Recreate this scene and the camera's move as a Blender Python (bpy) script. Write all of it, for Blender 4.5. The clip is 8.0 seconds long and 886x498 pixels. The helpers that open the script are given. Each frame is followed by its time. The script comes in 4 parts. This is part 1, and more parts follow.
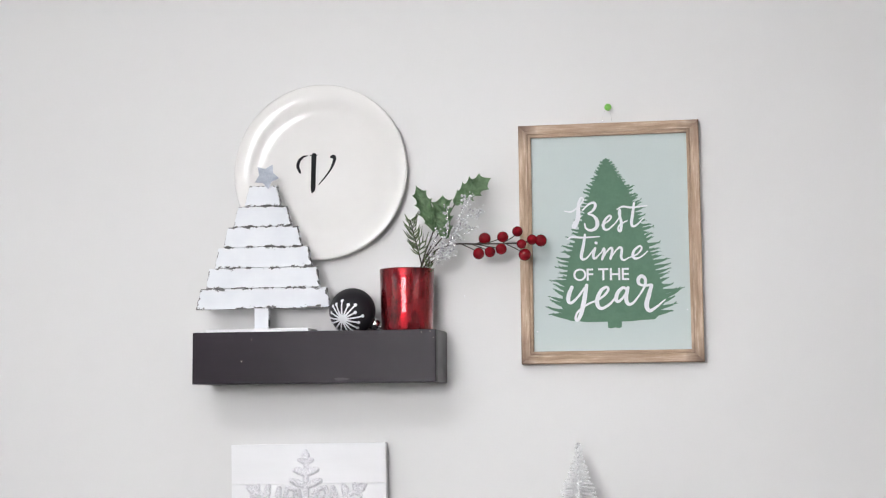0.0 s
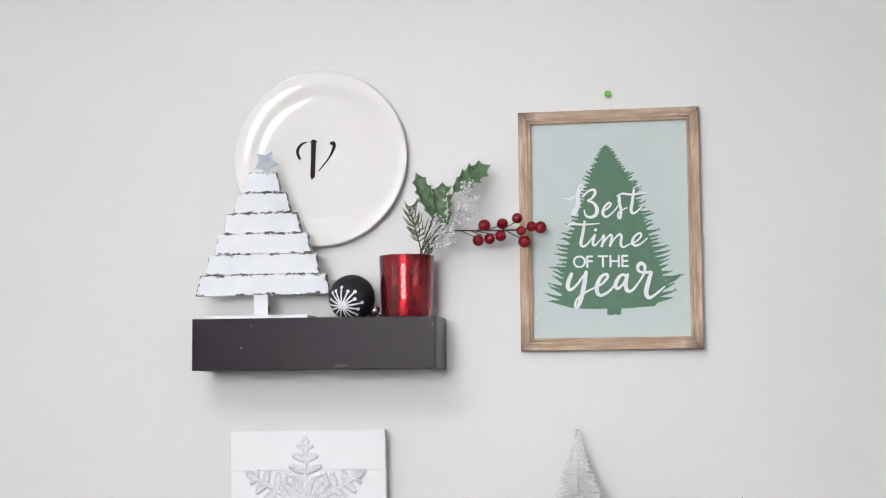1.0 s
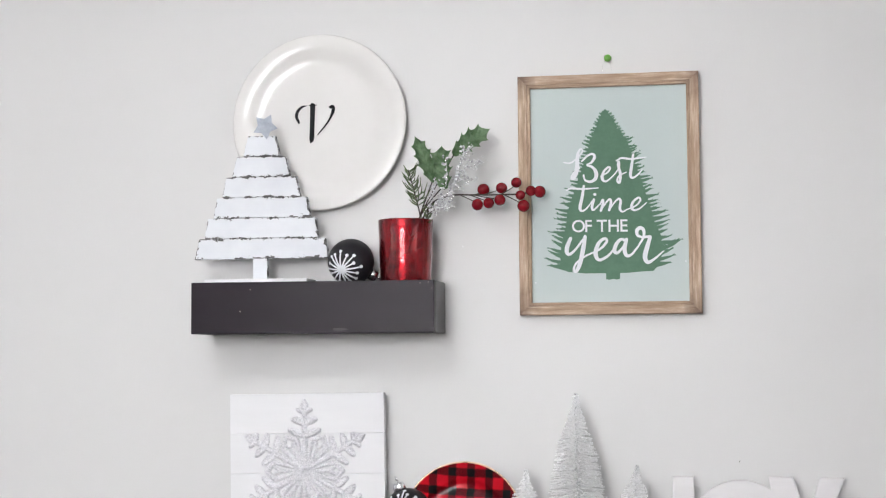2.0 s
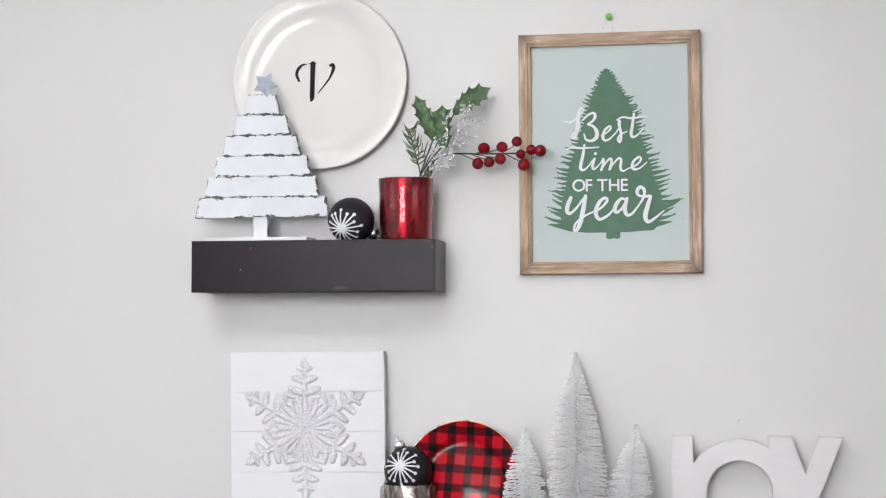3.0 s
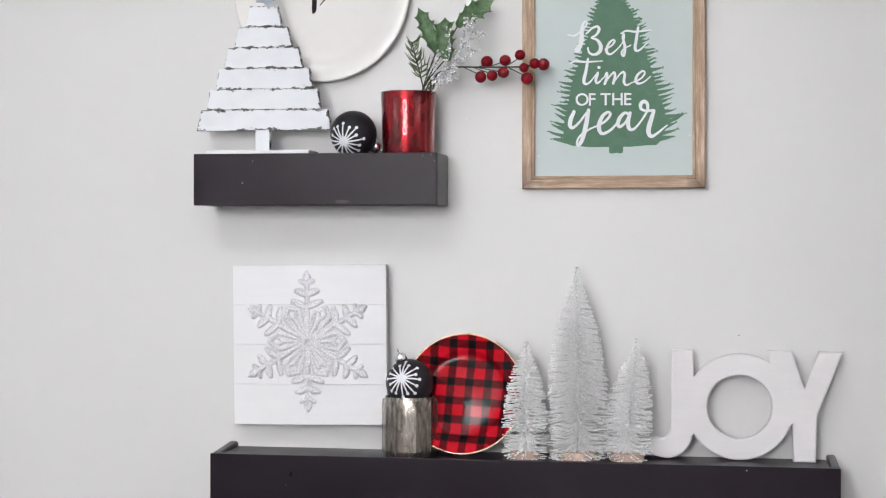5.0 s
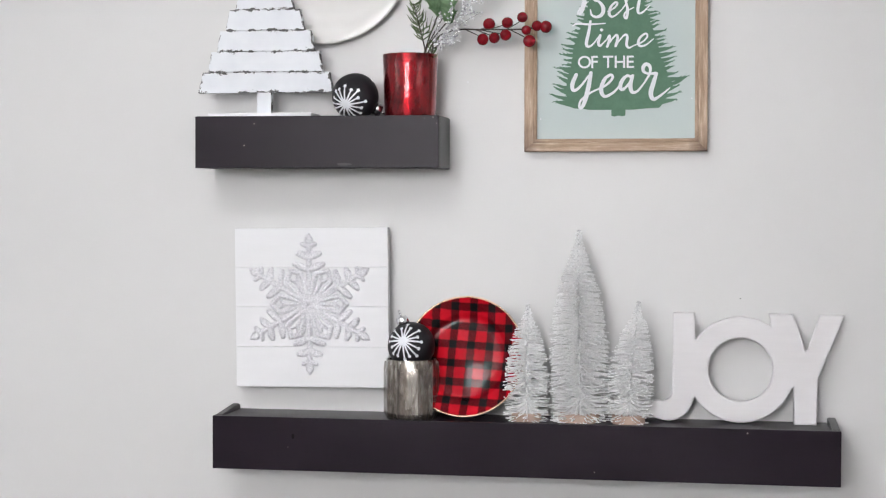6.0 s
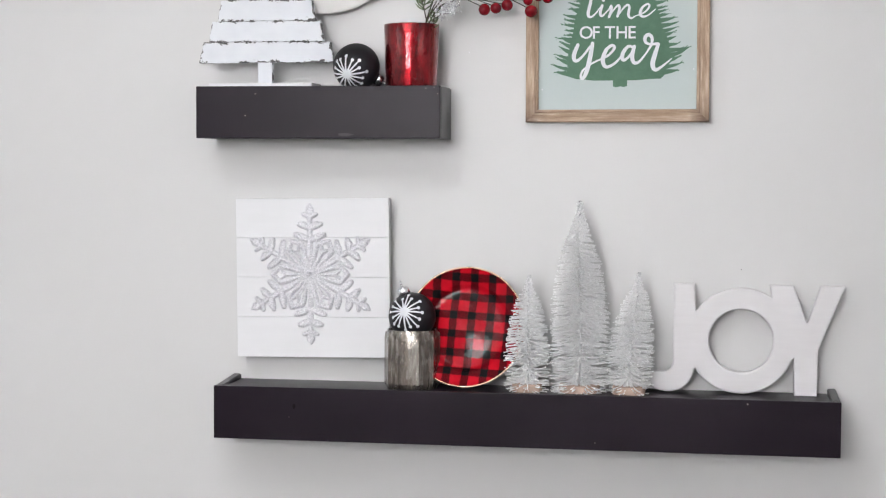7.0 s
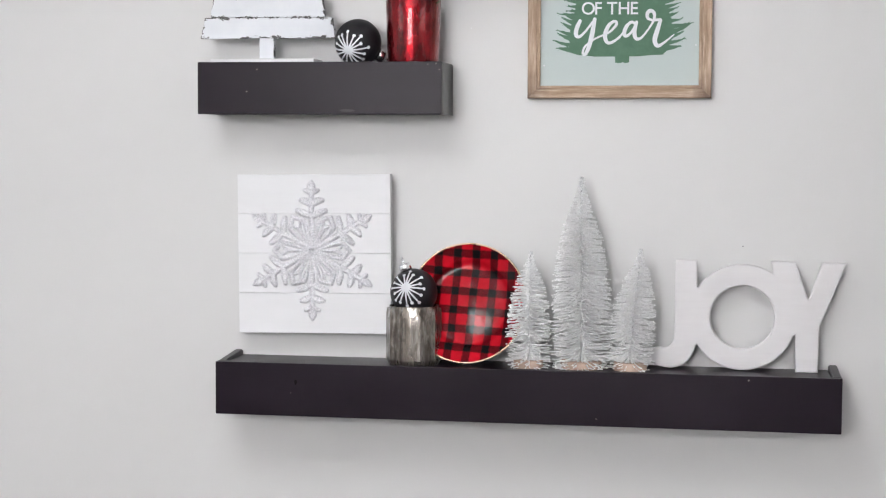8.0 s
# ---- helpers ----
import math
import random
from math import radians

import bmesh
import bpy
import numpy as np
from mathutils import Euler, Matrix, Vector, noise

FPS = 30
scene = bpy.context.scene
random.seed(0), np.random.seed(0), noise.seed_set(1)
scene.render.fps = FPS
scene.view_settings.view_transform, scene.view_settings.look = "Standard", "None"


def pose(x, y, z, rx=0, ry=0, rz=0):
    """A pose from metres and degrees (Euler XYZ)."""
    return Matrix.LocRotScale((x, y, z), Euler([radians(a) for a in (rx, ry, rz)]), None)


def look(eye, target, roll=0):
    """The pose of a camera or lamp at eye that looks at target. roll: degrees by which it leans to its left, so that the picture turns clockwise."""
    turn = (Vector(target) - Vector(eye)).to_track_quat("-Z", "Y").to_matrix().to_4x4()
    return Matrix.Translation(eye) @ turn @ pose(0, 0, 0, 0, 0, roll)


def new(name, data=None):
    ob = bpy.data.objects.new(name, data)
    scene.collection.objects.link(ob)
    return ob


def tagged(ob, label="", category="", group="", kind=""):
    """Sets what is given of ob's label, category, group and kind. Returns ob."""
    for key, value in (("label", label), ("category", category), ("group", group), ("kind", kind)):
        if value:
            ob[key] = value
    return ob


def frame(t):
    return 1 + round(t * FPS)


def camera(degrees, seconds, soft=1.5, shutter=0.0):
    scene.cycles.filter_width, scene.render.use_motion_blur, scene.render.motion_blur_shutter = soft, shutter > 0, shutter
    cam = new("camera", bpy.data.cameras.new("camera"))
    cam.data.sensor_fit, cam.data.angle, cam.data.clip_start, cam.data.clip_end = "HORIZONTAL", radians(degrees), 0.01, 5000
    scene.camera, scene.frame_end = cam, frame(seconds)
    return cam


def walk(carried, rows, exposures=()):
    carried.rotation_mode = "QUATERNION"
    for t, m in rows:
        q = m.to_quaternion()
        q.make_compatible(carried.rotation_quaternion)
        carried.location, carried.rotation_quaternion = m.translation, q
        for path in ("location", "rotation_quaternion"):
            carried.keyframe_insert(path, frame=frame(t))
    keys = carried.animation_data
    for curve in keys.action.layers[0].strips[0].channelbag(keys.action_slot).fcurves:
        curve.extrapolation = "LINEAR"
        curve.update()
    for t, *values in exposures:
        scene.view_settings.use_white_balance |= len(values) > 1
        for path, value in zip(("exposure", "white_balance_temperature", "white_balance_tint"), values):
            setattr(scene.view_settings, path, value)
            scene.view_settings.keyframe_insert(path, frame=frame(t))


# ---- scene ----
# The camera stands on its tripod and tilts slowly down along the wall.
cam = camera(31.16, 8.0, soft=1.2)
EYE = (0.0, -2.5046, 1.45)
ROWS = [  # seconds, yaw to the left, pitch up, roll
    (0.0, 9.12, 5.995, -0.461),
    (0.5, 9.104, 5.896, -0.406),
    (1.0, 9.11, 5.517, -0.382),
    (1.5, 9.095, 4.924, -0.329),
    (3.0, 9.095, 2.744, -0.129),
    (3.5, 9.117, 2.027, -0.076),
    (4.0, 9.132, 1.226, 0.01),
    (4.5, 9.157, 0.422, 0.07),
    (5.0, 9.175, -0.361, 0.113),
    (6.5, 9.262, -2.243, 0.222),
    (7.0, 9.27, -2.758, 0.28),
    (7.5, 9.288, -3.328, 0.3),
    (8.0, 9.325, -3.616, 0.328),
]


def aim(yaw, pitch, roll):
    a, b = radians(yaw), radians(pitch)
    way = Vector((-math.sin(a) * math.cos(b), math.cos(a) * math.cos(b), math.sin(b)))
    return look(EYE, Vector(EYE) + way, roll)


walk(cam, [(t, aim(yaw, pitch, roll)) for t, yaw, pitch, roll in ROWS], [(0.0, 0.0), (3.0, -0.03), (5.0, -0.06), (8.0, -0.08)])

# ---- world and light ----
WIN_X0, WIN_X1, WIN_Z0, WIN_Z1, SOUTH = -1.55, -0.05, 1.42, 2.5, -4.3
world = bpy.data.worlds.new("world")
scene.world = world
world.use_nodes = True
wn = world.node_tree.nodes
sky = wn.new("ShaderNodeTexSky")
sky.sky_type, sky.sun_disc, sky.sun_elevation, sky.sun_rotation = "NISHITA", False, radians(35), radians(20)
world.node_tree.links.new(sky.outputs[0], wn["Background"].inputs[0])
wn["Background"].inputs[1].default_value = 0.1

day = bpy.data.lights.new("window_daylight", "AREA")
day.shape, day.size, day.size_y, day.energy, day.color = "RECTANGLE", 1.5, 1.08, 69.0, (0.985, 0.982, 1.0)
new("window_daylight", day).matrix_world = look(((WIN_X0 + WIN_X1) / 2, SOUTH - 0.1, (WIN_Z0 + WIN_Z1) / 2), ((WIN_X0 + WIN_X1) / 2, 0, (WIN_Z0 + WIN_Z1) / 2))
# side windows are added, not known to exist: soft fill from east and west
side = bpy.data.lights.new("side_fill", "AREA")
side.shape, side.size, side.size_y, side.energy, side.color = "RECTANGLE", 2.4, 0.9, 8.0, (0.985, 0.982, 1.0)
WEST, EAST, SIDE_Y, SIDE_W, SIDE_Z0, SIDE_Z1 = -3.0, 2.6, -3.0, 1.2, 1.6, 2.5
new("side_fill", side).matrix_world = look((EAST + 0.1, SIDE_Y, 2.05), (0, SIDE_Y, 2.05))
new("side_fill", side).matrix_world = look((WEST - 0.1, SIDE_Y, 2.05), (0, SIDE_Y, 2.05))

# added skylight, out of view: overhead fill that deepens the shadows under the shelves
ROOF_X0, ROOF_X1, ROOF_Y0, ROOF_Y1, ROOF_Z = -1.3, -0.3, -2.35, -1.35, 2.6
roof_fill = bpy.data.lights.new("overhead_fill", "AREA")
roof_fill.shape, roof_fill.size, roof_fill.size_y, roof_fill.energy, roof_fill.color = "RECTANGLE", 1.0, 1.0, 27.0, (0.985, 0.982, 1.0)
new("overhead_fill", roof_fill).matrix_world = pose((ROOF_X0 + ROOF_X1) / 2, (ROOF_Y0 + ROOF_Y1) / 2, ROOF_Z + 0.11)

# ---- building tools ----
def link_mesh(name, bm, material, parent=None, label="", smooth=True):
    mesh = bpy.data.meshes.new(name)
    bm.to_mesh(mesh)
    bm.free()
    for p in mesh.polygons:
        p.use_smooth = smooth
    mesh.materials.append(material)
    ob = new(name, mesh)
    ob.parent = parent
    if label:
        ob["label"] = label
    return ob


def part(name, bm, material, parent, label="", smooth=False):
    return link_mesh(name, bm, material, parent, label, smooth)


def base(name, x, y, z, label, category, group="", ry=0.0, rx=0.0, rz=0.0):
    """A thing: an Empty at its base."""
    ob = new(name)
    ob.empty_display_size = 0.02
    ob.matrix_world = pose(x, y, z, rx, ry, rz)
    return tagged(ob, label, category, group)


def box(bm, x0, x1, y0, y1, z0, z1, bevel=0.0, segments=2):
    made = bmesh.ops.create_cube(bm, size=1.0)["verts"]
    bmesh.ops.scale(bm, vec=(x1 - x0, y1 - y0, z1 - z0), verts=made)
    bmesh.ops.translate(bm, vec=((x0 + x1) / 2, (y0 + y1) / 2, (z0 + z1) / 2), verts=made)
    if bevel:
        edges = list({e for v in made for e in v.link_edges})
        bmesh.ops.bevel(bm, geom=edges, offset=bevel, segments=segments, profile=0.6, affect="EDGES")
    return bm


def boxed(*sizes, bevel=0.0):
    return box(bmesh.new(), *sizes, bevel=bevel)


def lathe(profile, segments=96, axis="y", wobble=None):
    """Turns (radius, height) pairs round an axis: 'y' faces the room (height towards -y), 'z' stands up."""
    bm = bmesh.new()
    rings = []
    for r, h in profile:
        ring = []
        for k in range(segments if r > 1e-6 else 1):
            a = 2 * math.pi * k / segments
            q = r * (wobble(a, h) if wobble else 1.0)
            ring.append(bm.verts.new((q * math.cos(a), -h, q * math.sin(a)) if axis == "y" else (q * math.cos(a), q * math.sin(a), h)))
        rings.append(ring)
    for one, two in zip(rings, rings[1:]):
        n = max(len(one), len(two))
        for k in range(n):
            quad = [one[k % len(one)], one[(k + 1) % len(one)], two[(k + 1) % len(two)], two[k % len(two)]]
            quad = [v for i, v in enumerate(quad) if v not in quad[:i]]
            if len(quad) > 2:
                bm.faces.new(quad)
    bmesh.ops.recalc_face_normals(bm, faces=bm.faces)
    return bm


def spline(points, steps=8):
    """A smooth line through the points (any number of values in each)."""
    p = [np.array(q, float) for q in points]
    p = [2 * p[0] - p[1]] + p + [2 * p[-1] - p[-2]]
    out = []
    for a, b, c, d in zip(p, p[1:], p[2:], p[3:]):
        for k in range(steps):
            t = k / steps
            out.append(0.5 * (2 * b + (c - a) * t + (2 * a - 5 * b + 4 * c - d) * t**2 + (3 * b - a - 3 * c + d) * t**3))
    return out + [p[-2]]


def tube(bm, points, radii, sides=8):
    """A round tube along 3D points, closed at its ends."""
    pts = [Vector(p) for p in points]
    if not hasattr(radii, "__len__"):
        radii = [radii] * len(pts)
    rings, side = [], None
    for i, p in enumerate(pts):
        way = (pts[min(i + 1, len(pts) - 1)] - pts[max(i - 1, 0)]).normalized()
        if side is None:
            side = way.orthogonal().normalized()
        side = (side - way * side.dot(way)).normalized()
        up = way.cross(side)
        rings.append([bm.verts.new(p + float(radii[i]) * (math.cos(a) * side + math.sin(a) * up)) for a in (2 * math.pi * k / sides for k in range(sides))])
    for one, two in zip(rings, rings[1:]):
        for k in range(sides):
            bm.faces.new((one[k], one[(k + 1) % sides], two[(k + 1) % sides], two[k]))
    bm.faces.new(rings[0][::-1])
    bm.faces.new(rings[-1])
    return bm


def brush(bm, stroke, y, depth=0.0006, steps=7):
    """A brush stroke in the x-z plane: (x, z, width) in millimetres, raised towards the room."""
    line = spline(stroke, steps)
    left, right = [], []
    for i, q in enumerate(line):
        a, b = line[max(i - 1, 0)], line[min(i + 1, len(line) - 1)]
        d = np.array([b[0] - a[0], b[1] - a[1]])
        d /= np.hypot(*d) + 1e-9
        w = max(q[2], 0.5) / 2
        left.append((q[0] - d[1] * w, q[1] + d[0] * w))
        right.append((q[0] + d[1] * w, q[1] - d[0] * w))
    for end, sign in ((0, -1), (-1, 1)):  # round ends
        q, w = line[end], max(line[end][2], 0.5) / 2
        a, b = (line[1], line[0]) if end == 0 else (line[-2], line[-1])
        t = math.atan2(b[1] - a[1], b[0] - a[0])
        cap = [(q[0] + w * math.cos(t + s), q[1] + w * math.sin(t + s)) for s in (1.2, 0.6, 0.0, -0.6, -1.2)]
        fan = [bm.verts.new((x / 1000, y - depth, z / 1000)) for x, z in cap]
        e = [bm.verts.new((x / 1000, y - depth, z / 1000)) for x, z in (left[end], right[end])]
        bm.faces.new(fan + (e if end == 0 else e[::-1]))
    rows = []
    for l, r in zip(left, right):
        lift = depth + 0.000003 * len(rows)
        rows.append([bm.verts.new((l[0] / 1000, y, l[1] / 1000)), bm.verts.new((l[0] / 1000, y - lift, l[1] / 1000)),
                     bm.verts.new((r[0] / 1000, y - lift, r[1] / 1000)), bm.verts.new((r[0] / 1000, y, r[1] / 1000))])
    for one, two in zip(rows, rows[1:]):
        for k in range(3):
            bm.faces.new((one[k], one[k + 1], two[k + 1], two[k]))
    for f in bm.faces:
        f.normal_update()
        if f.normal.y > 0.3:
            f.normal_flip()
    return bm


def plate_of(bm, outline, y0, y1, bevel=0.0):
    """A flat piece cut to an outline in the x-z plane, from y0 (back) to y1 (front), with eased front edges."""
    front = bm.faces.new([bm.verts.new((x, y1, z)) for x, z in outline])
    rim = list(front.edges)
    made = bmesh.ops.extrude_face_region(bm, geom=[front])["geom"]
    bmesh.ops.translate(bm, vec=(0, y0 - y1, 0), verts=[v for v in made if isinstance(v, bmesh.types.BMVert)])
    bmesh.ops.recalc_face_normals(bm, faces=bm.faces)
    if bevel:
        bmesh.ops.bevel(bm, geom=rim, offset=bevel, segments=3, profile=0.5, affect="EDGES")
    return bm


# ---- materials ----
def shader(name):
    m = bpy.data.materials.new(name)
    m.use_nodes = True
    return m, m.node_tree.nodes, m.node_tree.links, m.node_tree.nodes["Principled BSDF"]


def noise_of(nodes, links, scale, detail=4.0, stretch=None, coord="Object", rough=0.55):
    tc, n = nodes.new("ShaderNodeTexCoord"), nodes.new("ShaderNodeTexNoise")
    n.inputs["Scale"].default_value, n.inputs["Detail"].default_value, n.inputs["Roughness"].default_value = scale, detail, rough
    if stretch:
        mp = nodes.new("ShaderNodeMapping")
        mp.inputs["Scale"].default_value = stretch
        links.new(tc.outputs[coord], mp.inputs[0])
        links.new(mp.outputs[0], n.inputs["Vector"])
    else:
        links.new(tc.outputs[coord], n.inputs["Vector"])
    return n.outputs["Fac"]


def ramp_of(nodes, links, fac, *stops):
    r = nodes.new("ShaderNodeValToRGB")
    while len(r.color_ramp.elements) < len(stops):
        r.color_ramp.elements.new(0.5)
    for e, (at, c) in zip(r.color_ramp.elements, stops):
        e.position, e.color = at, (*c, 1) if len(c) == 3 else c
    links.new(fac, r.inputs[0])
    return r.outputs[0]


def mix_of(nodes, links, fac, a, b, blend="MIX"):
    m = nodes.new("ShaderNodeMix")
    m.data_type, m.blend_type = "RGBA", blend
    for socket, v in ((m.inputs[0], fac), (m.inputs[6], a), (m.inputs[7], b)):
        if hasattr(v, "is_linked"):
            links.new(v, socket)
        else:
            socket.default_value = v if isinstance(v, float) else (*v, 1)
    return m.outputs[2]


def math_of(nodes, links, op, a, b=0.0, clamp=False):
    m = nodes.new("ShaderNodeMath")
    m.operation, m.use_clamp = op, clamp
    for socket, v in ((m.inputs[0], a), (m.inputs[1], b)):
        if hasattr(v, "is_linked"):
            links.new(v, socket)
        else:
            socket.default_value = v
    return m.outputs[0]


def bump_to(nodes, links, bsdf, height, strength, distance):
    b = nodes.new("ShaderNodeBump")
    b.inputs["Strength"].default_value, b.inputs["Distance"].default_value = strength, distance
    links.new(height, b.inputs["Height"])
    links.new(b.outputs[0], bsdf.inputs["Normal"])


def surface(name, light, dark, big=6.0, fine=120.0, rough=(0.4, 0.6), bump=0.15, deep=0.0005, metal=0.0, coat=0.0, stretch=None, gloss=0.5):
    """A plain surface: two tones that drift at a large and a fine scale, uneven gloss and fine relief."""
    m, n, l, b = shader(name)
    f = noise_of(n, l, big, 3.0)
    g = noise_of(n, l, fine, 5.0, stretch)
    both = math_of(n, l, "ADD", math_of(n, l, "MULTIPLY", f, 0.6), math_of(n, l, "MULTIPLY", g, 0.4))
    l.new(ramp_of(n, l, both, (0.35, dark), (0.65, light)), b.inputs["Base Color"])
    lo, hi = ((rough[0],) * 3), ((rough[1],) * 3)
    l.new(ramp_of(n, l, f, (0.3, lo), (0.7, hi)), b.inputs["Roughness"])
    b.inputs["Metallic"].default_value = metal
    b.inputs["Specular IOR Level"].default_value = gloss
    b.inputs["Coat Weight"].default_value = coat
    b.inputs["Coat Roughness"].default_value = 0.08
    bump_to(n, l, b, g, bump, deep)
    return m


WALL = surface("wall_paint", (0.645, 0.641, 0.637), (0.625, 0.621, 0.617), 2.0, 420.0, (0.4, 0.46), 0.12, 0.0006)
ROOM_WHITE = surface("white_room_paint", (0.72, 0.715, 0.71), (0.7, 0.695, 0.69), 2.0, 300.0, (0.6, 0.7), 0.12, 0.0006)
CEILING = surface("ceiling_paint", (0.9, 0.89, 0.88), (0.87, 0.865, 0.86), 2.0, 200.0, (0.8, 0.9))
FLOOR = surface("floor_boards", (0.075, 0.06, 0.05), (0.045, 0.036, 0.03), 3.0, 30.0, (0.35, 0.5), 0.1, 0.001, stretch=(1, 8, 1))
TRIM = surface("white_trim_paint", (0.8, 0.8, 0.79), (0.76, 0.76, 0.75), 4.0, 160.0, (0.3, 0.4))
CERAMIC = surface("cream_glazed_ceramic", (0.745, 0.732, 0.715), (0.725, 0.712, 0.695), 9.0, 60.0, (0.08, 0.14), 0.03, 0.0008)
INK = surface("black_ceramic_paint", (0.012, 0.012, 0.016), (0.007, 0.007, 0.009), 40.0, 400.0, (0.6, 0.75), gloss=0.25)
MATTE_BLACK = surface("matte_black_glass", (0.018, 0.017, 0.02), (0.012, 0.011, 0.014), 20.0, 600.0, (0.42, 0.5), 0.05, 0.0002, gloss=0.3)
WHITE_PRINT = surface("white_paint_print", (0.8, 0.81, 0.84), (0.72, 0.73, 0.76), 60.0, 700.0, (0.5, 0.65), 0.2, 0.0003)
CHROME = surface("silver_cap_metal", (0.92, 0.92, 0.93), (0.8, 0.8, 0.82), 60.0, 300.0, (0.12, 0.25), 0.1, 0.0004, metal=1.0)
GOLD = surface("gold_rim", (0.76, 0.54, 0.38), (0.62, 0.42, 0.28), 30.0, 200.0, (0.2, 0.32), 0.1, 0.0003, metal=0.85)
PALE_WOOD = surface("pale_wood_disc", (0.58, 0.43, 0.35), (0.47, 0.34, 0.275), 30.0, 160.0, (0.5, 0.65), 0.25, 0.0006, stretch=(1, 5, 1))
STEM = surface("dark_stem", (0.05, 0.035, 0.025), (0.025, 0.018, 0.014), 80.0, 500.0, (0.5, 0.7), 0.3, 0.0004)
NEEDLE = surface("pine_needle_green", (0.13, 0.18, 0.07), (0.03, 0.06, 0.025), 60.0, 300.0, (0.4, 0.55), 0.2, 0.0003)
GREEN_PIN = surface("lime_plastic_pin", (0.22, 0.55, 0.1), (0.18, 0.48, 0.08), 60.0, 300.0, (0.25, 0.35), 0.05, 0.0002)
MINT = surface("mint_printed_board", (0.525, 0.595, 0.588), (0.505, 0.575, 0.568), 5.0, 500.0, (0.5, 0.62), 0.06, 0.0002, gloss=0.2)
BACKING = surface("brown_fibreboard", (0.3, 0.2, 0.12), (0.25, 0.16, 0.1), 20.0, 300.0, (0.7, 0.85))


def shelf_paint(name="charcoal_satin_paint", gloss=0.16):
    """Dark charcoal-brown satin paint, brushed lengthwise, with a few rubbed patches and pale specks."""
    m, n, l, b = shader(name)
    grain = noise_of(n, l, 60.0, 6.0, (0.12, 1.0, 1.0))
    cloud = noise_of(n, l, 9.0, 3.0, (0.6, 1.0, 1.0))
    tone = ramp_of(n, l, cloud, (0.3, (0.012, 0.0076, 0.0128)), (0.7, (0.0172, 0.011, 0.018)))
    tone = mix_of(n, l, math_of(n, l, "MULTIPLY", grain, 0.35), tone, (0.0095, 0.007, 0.009))
    vor, tc = n.new("ShaderNodeTexVoronoi"), n.new("ShaderNodeTexCoord")
    vor.inputs["Scale"].default_value = 26.0
    l.new(tc.outputs["Object"], vor.inputs["Vector"])
    speck = ramp_of(n, l, vor.outputs["Distance"], (0.035, (1, 1, 1)), (0.05, (0, 0, 0)))
    rare = ramp_of(n, l, noise_of(n, l, 14.0, 1.0), (0.6, (0, 0, 0)), (0.66, (1, 1, 1)))
    fleck = math_of(n, l, "MULTIPLY", speck, rare)
    l.new(mix_of(n, l, fleck, tone, (0.3, 0.27, 0.25)), b.inputs["Base Color"])
    l.new(ramp_of(n, l, cloud, (0.3, (0.27,) * 3), (0.7, (0.38,) * 3)), b.inputs["Roughness"])
    b.inputs["Specular IOR Level"].default_value = gloss
    bump_to(n, l, b, grain, 0.12, 0.0005)
    return m


def frame_wood():
    """Pale washed wood with open grain along the rail and scorched ends."""
    m, n, l, b = shader("washed_wood")
    grain = noise_of(n, l, 1.0, 7.0, (16.0, 260.0, 260.0), rough=0.7)
    bands = noise_of(n, l, 1.0, 4.0, (14.0, 110.0, 80.0))
    tone = ramp_of(n, l, grain, (0.3, (0.27, 0.175, 0.11)), (0.5, (0.48, 0.35, 0.245)), (0.68, (0.68, 0.55, 0.43)))
    tone = mix_of(n, l, ramp_of(n, l, bands, (0.42, (0, 0, 0)), (0.62, (0.55, 0.55, 0.55))), tone, (0.31, 0.2, 0.13))
    tc, sep = n.new("ShaderNodeTexCoord"), n.new("ShaderNodeSeparateXYZ")
    l.new(tc.outputs["Generated"], sep.inputs[0])
    end = math_of(n, l, "ABSOLUTE", math_of(n, l, "SUBTRACT", sep.outputs[0], 0.5))
    blot = noise_of(n, l, 22.0, 4.0)
    burn = math_of(n, l, "ADD", end, math_of(n, l, "MULTIPLY", blot, 0.25))
    burn = ramp_of(n, l, burn, (0.53, (0, 0, 0)), (0.64, (0.85, 0.85, 0.85)))
    l.new(mix_of(n, l, burn, tone, (0.11, 0.06, 0.04)), b.inputs["Base Color"])
    b.inputs["Roughness"].default_value = 0.6
    bump_to(n, l, b, grain, 0.5, 0.0008)
    return m


